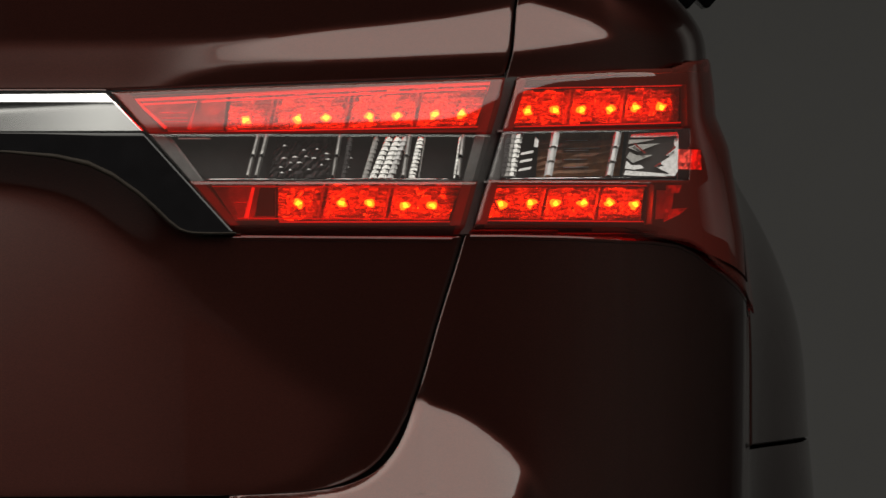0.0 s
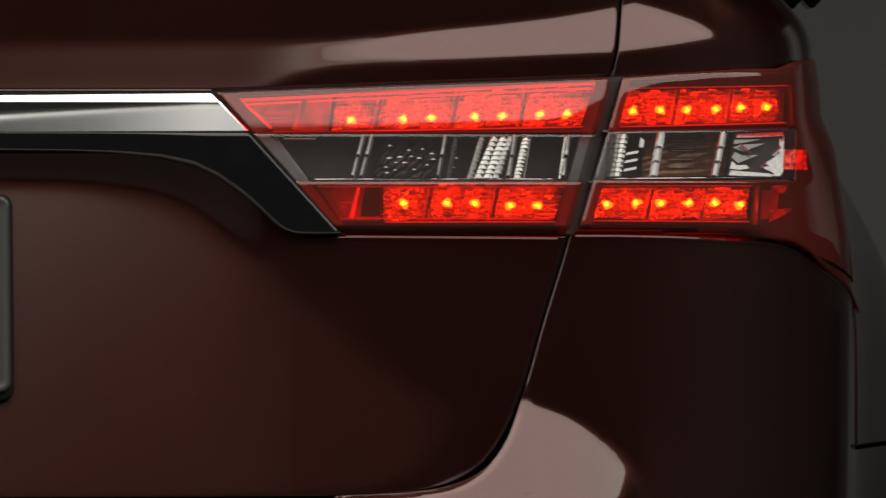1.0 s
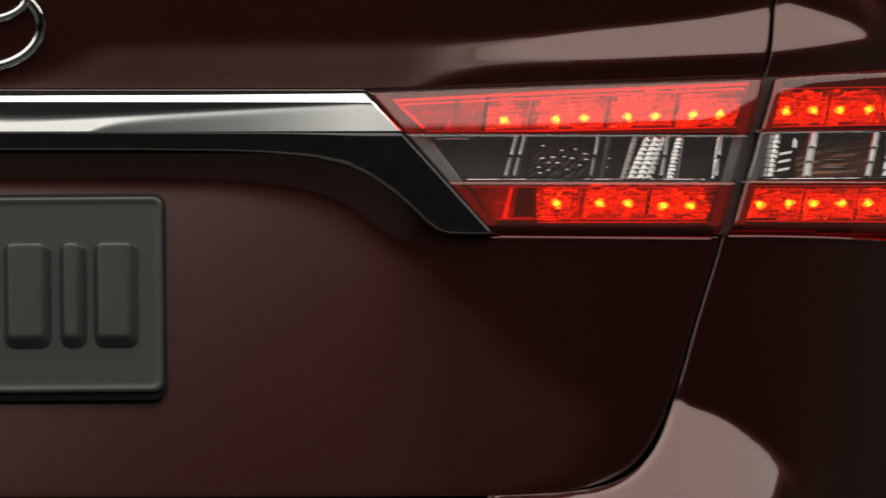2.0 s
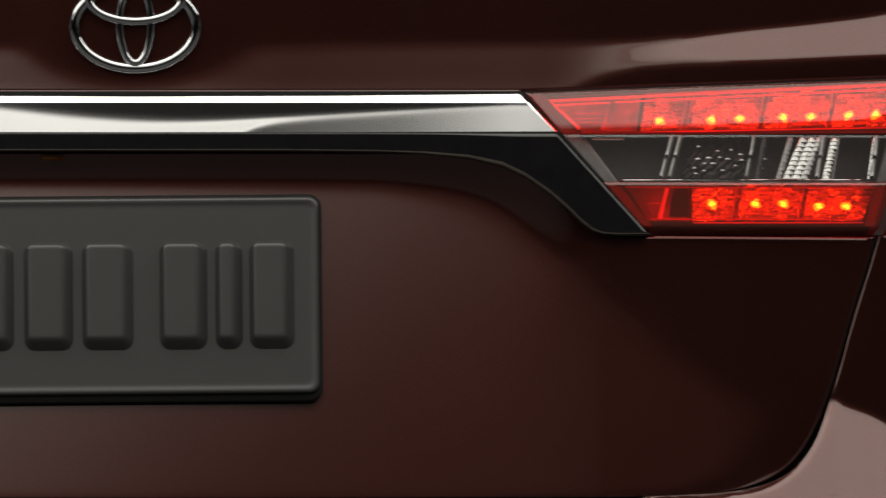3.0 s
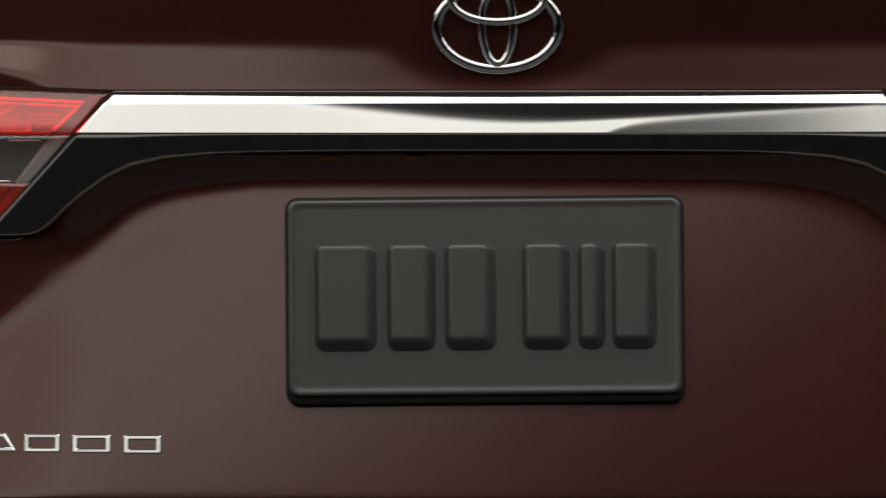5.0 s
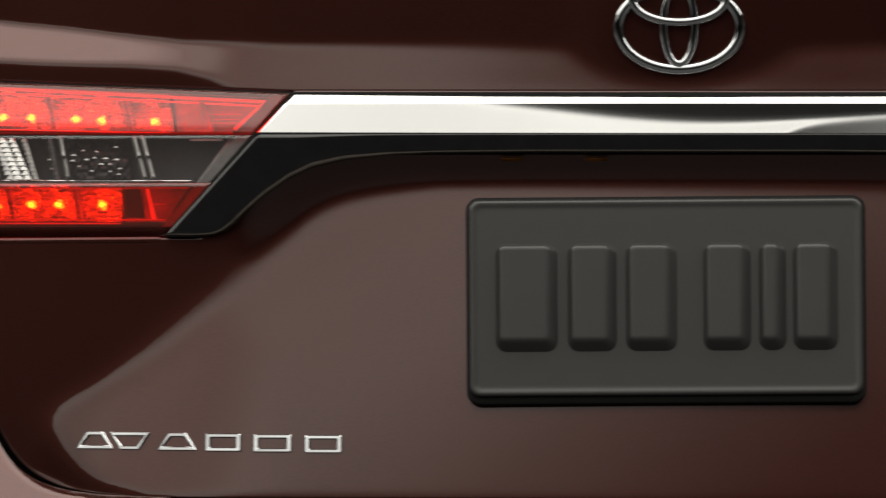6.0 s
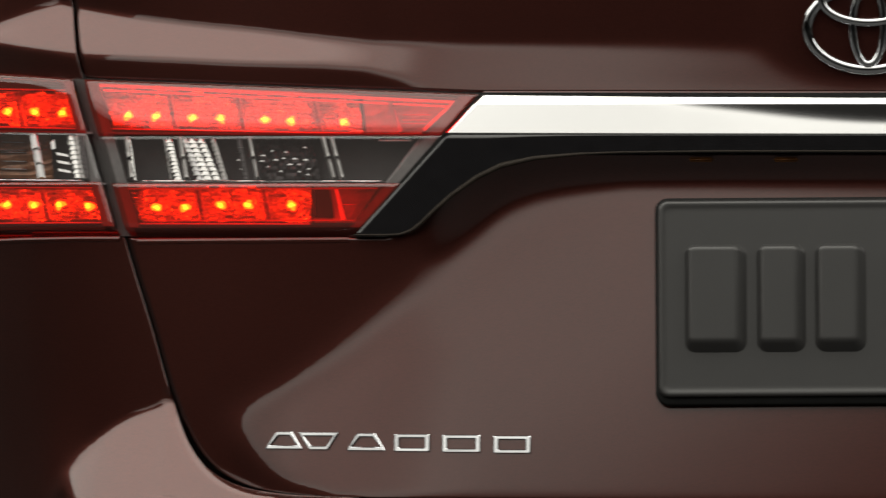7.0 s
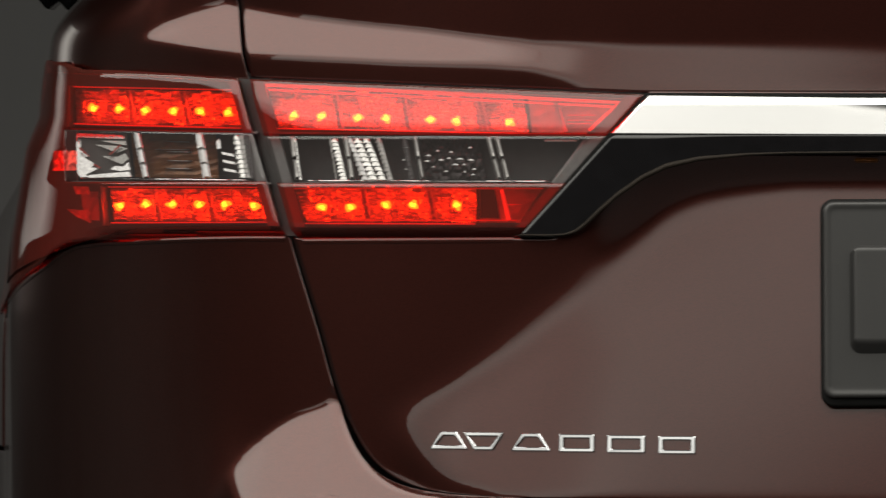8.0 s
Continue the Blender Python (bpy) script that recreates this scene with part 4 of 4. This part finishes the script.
# ------------------------------------------------------------------ emblem, plate and name bars on the lid
def oval(bm, cz, hw, hh, width, thick, out, field):
    """A rounded chrome ring lying on the lid."""
    n, k = 120, 20
    rows = []
    for i in range(n):
        a = 2 * math.pi * i / n
        row = []
        for j in range(k):
            b = 2 * math.pi * j / k
            w = math.copysign(abs(math.cos(b)) ** .6, math.cos(b)) * width / 2
            lift = math.copysign(abs(math.sin(b)) ** .5, math.sin(b))
            row.append(bm.verts.new(at((hw + w) * math.cos(a), cz + (hh + w) * math.sin(a), 0) + Vector((0, -out - max(-.4, lift) * thick - .07 * (hh + w) * math.sin(a) - .07 * (cz - 1.02), 0))))
        rows.append(row)
    for i in range(n):
        for j in range(k):
            bm.faces.new((rows[i][j], rows[i][(j + 1) % k], rows[(i + 1) % n][(j + 1) % k], rows[(i + 1) % n][j])[::-1])


def emblem():
    root = tagged(new("emblem"), "polished chrome oval emblem on the trunk lid", "emblem")
    lift = sample(O_UP, 0.0, 1.02) + 0.003
    for name, cz, hw, hh, w, o in (("outer_ring", 1.0202, .0468, .0320, .0078, 0), ("cross_ring", 1.0430, .0362, .0185, .0066, .001), ("upright_ring", 1.0225, .0120, .0300, .0062, .0005)):
        bm = bmesh.new()
        oval(bm, cz, hw, hh, w, .0042, lift + o + .001, O_UP)
        part(name, bm, CHROME, root)


def rounded_rect(w, h, r, n=8):
    pts = []
    for cx, cz, a0 in ((w / 2 - r, h / 2 - r, 0), (-w / 2 + r, h / 2 - r, 90), (-w / 2 + r, -h / 2 + r, 180), (w / 2 - r, -h / 2 + r, 270)):
        for i in range(n + 1):
            a = radians(a0 + 90 * i / n)
            pts.append((cx + r * math.cos(a), cz + r * math.sin(a)))
    return pts


def stack(bm, loops):
    """Skin rings of equal length, closing the last one."""
    rings = [[bm.verts.new(q) for q in lp] for lp in loops]
    for a, b in zip(rings, rings[1:]):
        for i in range(len(a)):
            j = (i + 1) % len(a)
            bm.faces.new((a[i], a[j], b[j], b[i]))
    bm.faces.new(rings[-1])
    bmesh.ops.recalc_face_normals(bm, faces=bm.faces)


def plate():
    root = tagged(new("number_plate"), "dark grey number plate with embossed blank bars on the trunk lid", "number plate")
    root.matrix_basis = pose(-.0100, -.020, .8134, -2.5, -.45, 0)
    w, h = .3022, .1508
    bm = bmesh.new()
    lv = lambda dw, r, y: [(x, y, z) for x, z in rounded_rect(w + dw, h + dw, r)]
    stack(bm, [lv(-.004, .007, .006), lv(0, .008, .0045), lv(0, .008, -.0002), lv(-.0018, .0075, -.0016), lv(-.005, .006, -.0022), lv(-.009, .005, -.0014), lv(-.014, .0045, -.0012), lv(-.018, .004, -.0012)])
    part("sheet", bm, PLATE_GREY, root)
    for x0, x1 in ((403, 510), (530, 614), (632, 720), (768, 850), (866, 912), (926, 1003)):
        cx, bw = ((x0 + x1) / 2 - 701) * .000436, (x1 - x0) * .000436
        bm = bmesh.new()
        loop = lambda d, y, up: [(cx + x - up * .6, y, -.0003 + up + z) for x, z in rounded_rect(bw - d, .082 - d, max(.002, .008 - d / 2), 6)]
        stack(bm, [loop(-.003, .0, 0), loop(-.001, -.0010, .0002), loop(.007, -.0074, .0030), loop(.010, -.0088, .0036), loop(.013, -.0092, .0036), loop(.016, -.0092, .0036)])
        part("embossed_bar", bm, PLATE_GREY, root)
    bm = bmesh.new()
    stack(bm, [[(x, y, z - .0022) for x, z in rounded_rect(w + .0042 - d, h + .0085 - d, .010)] for y, d in ((.026, 0), (.0035, 0), (.002, .003))])
    part("backing", bm, JET, root)


def name_bars():
    root = tagged(new("badge"), "row of small chrome badge bars on the trunk lid", "badge")
    for s0, s1, sl in ((-.4673, -.4375, .0085), (-.4405, -.4090, -.0085), (-.4025, -.3715, .0085), (-.3645, -.3370, 0), (-.3268, -.2975, 0), (-.2870, -.2585, 0)):
        zb = .6935 + (abs(s0) - .2585) * .0129 - .0004
        bm = bmesh.new()
        h, t = .0134, .0027
        outer = [(s0 - max(sl, 0) * 0, zb), (s1, zb), (s1 - abs(sl), zb + h), (s0 + abs(sl), zb + h)] if sl >= 0 else [(s0 + abs(sl), zb), (s1 - abs(sl), zb), (s1, zb + h), (s0, zb + h)]
        c = (sum(q[0] for q in outer) / 4, zb + h / 2)
        inner = [(c[0] + (q[0] - c[0]) * (1 - 2.6 * t / abs(s1 - s0)), c[1] + (q[1] - c[1]) * (1 - 2 * t / h)) for q in outer]
        rings = []
        for pts, o in ((outer, 0.0005), (outer, .0028), (inner, .0028), (inner, .0005)):
            rings.append([bm.verts.new(at(q[0], q[1], o, O_LOW)) for q in pts])
        for a, b in zip(rings, rings[1:]):
            for i in range(4):
                j = (i + 1) % 4
                bm.faces.new((a[i], a[j], b[j], b[i]))
        bmesh.ops.recalc_face_normals(bm, faces=bm.faces)
        bmesh.ops.bevel(bm, geom=[e for e in bm.edges if not e.is_boundary], offset=.0005, segments=1, affect="EDGES")
        part("chrome_bar", bm, CHROME, root, smooth=False)


def reflection_flecks():
    # two amber blocks added in place of the small reflections in the recess
    for q in (-.128, -.063):
        bm = bmesh.new()
        c = at(q, .9195, 0.006)
        bmesh.ops.create_cube(bm, size=1, matrix=Matrix.Translation(c) @ Matrix.Diagonal((.020, .006, .0035, 1)))
        bmesh.ops.bevel(bm, geom=list(bm.edges), offset=.0015, segments=2, affect="EDGES")
        part("reflection_fleck", bm, AMBER, car)


reflection_flecks()
emblem()
plate()
name_bars()


# ------------------------------------------------------------------ closing body
def build_rest():
    bm = bmesh.new()
    box(bm, -.60, .60, .14, 3.6, .25, 1.0)
    part("inner_body", bm, BLACK_MATT, car, smooth=False)
    for side in (1, -1):
        bm = bmesh.new()
        ys = [.985, 1.4, 2.0, 2.6, 3.2, 3.7, 4.2, 4.6]
        tap = [0, 0, 0, -.004, -.012, -.03, -.07, -.15]
        zs = np.linspace(.30, 1.07, 40)
        rows = [[bm.verts.new((side * (float(half_width(z)) + .008 + d), y, z)) for y, d in zip(ys, tap)] for z in zs]
        for a, b in zip(rows, rows[1:]):
            for i in range(len(ys) - 1):
                f = (a[i], a[i + 1], b[i + 1], b[i])
                bm.faces.new(f if side > 0 else f[::-1])
        part("body_side", bm, PAINT, car)
        # door mirror on its foot
        bm = bmesh.new()
        bmesh.ops.create_cube(bm, size=1, matrix=Matrix.Translation((side * 1.050, 2.9, 1.196)) @ Matrix.Rotation(radians(side * 42), 4, "Y") @ Matrix.Diagonal((.15, .11, .125, 1)))
        bmesh.ops.bevel(bm, geom=list(bm.edges), offset=.016, segments=4, affect="EDGES")
        mirror = part("door_mirror", bm, BLACK_TRIM, car, "dark door mirror housing")
        bm = bmesh.new()
        box(bm, *sorted((side * .80, side * .97)), 2.87, 2.93, 1.06, 1.10)
        part("foot", bm, BLACK_TRIM, mirror, smooth=False)
    # deck, rear window and roof
    bm = bmesh.new()
    deck = [(-.50, .10, 1.066), (.50, .10, 1.066), (.72, .30, 1.072), (.74, 1.0, 1.09), (-.74, 1.0, 1.09), (-.72, .30, 1.072)]
    bm.faces.new([bm.verts.new(q) for q in deck])
    part("deck", bm, PAINT, car)
    sections = [(.75, .70, 1.08), (1.35, .62, 1.36), (1.9, .58, 1.45), (2.9, .58, 1.44), (3.9, .68, 1.02)]
    bm = bmesh.new()
    rings = []
    for y, hw, top in sections:
        rings.append([bm.verts.new((x, y, z)) for x, z in ((-.80, 1.0), (-hw - .04, (1.0 + top) / 2), (-hw + .06, top), (hw - .06, top), (hw + .04, (1.0 + top) / 2), (.80, 1.0))])
    for a, b in zip(rings, rings[1:]):
        for i in range(5):
            bm.faces.new((a[i], a[i + 1], b[i + 1], b[i]))
    bm.faces.new(rings[0]), bm.faces.new(rings[-1])
    bmesh.ops.recalc_face_normals(bm, faces=bm.faces)
    part("cabin_glass", bm, GLASS_DARK, car, smooth=False)
    bm = bmesh.new()
    box(bm, -.55, .55, 1.6, 3.0, 1.452, 1.468)
    part("roof", bm, PAINT, car, smooth=False)
    bm = bmesh.new()
    box(bm, -.72, .72, 3.7, 4.65, .35, 1.0)
    part("bonnet_block", bm, PAINT, car, smooth=False)
    for x in (-.80, .80):
        for y in (1.05, 3.85):
            bm = bmesh.new()
            bmesh.ops.create_cone(bm, cap_ends=True, segments=48, radius1=.335, radius2=.335, depth=.21, matrix=Matrix.Translation((x, y, .335)) @ Matrix.Rotation(radians(90), 4, "Y"))
            wheel = part("tyre", bm, RUBBER, car)
            bm = bmesh.new()
            bmesh.ops.create_cone(bm, cap_ends=True, segments=40, radius1=.23, radius2=.21, depth=.215, matrix=Matrix.Translation((x, y, .335)) @ Matrix.Rotation(radians(90), 4, "Y"))
            part("rim", bm, RIM, wheel)


build_rest()
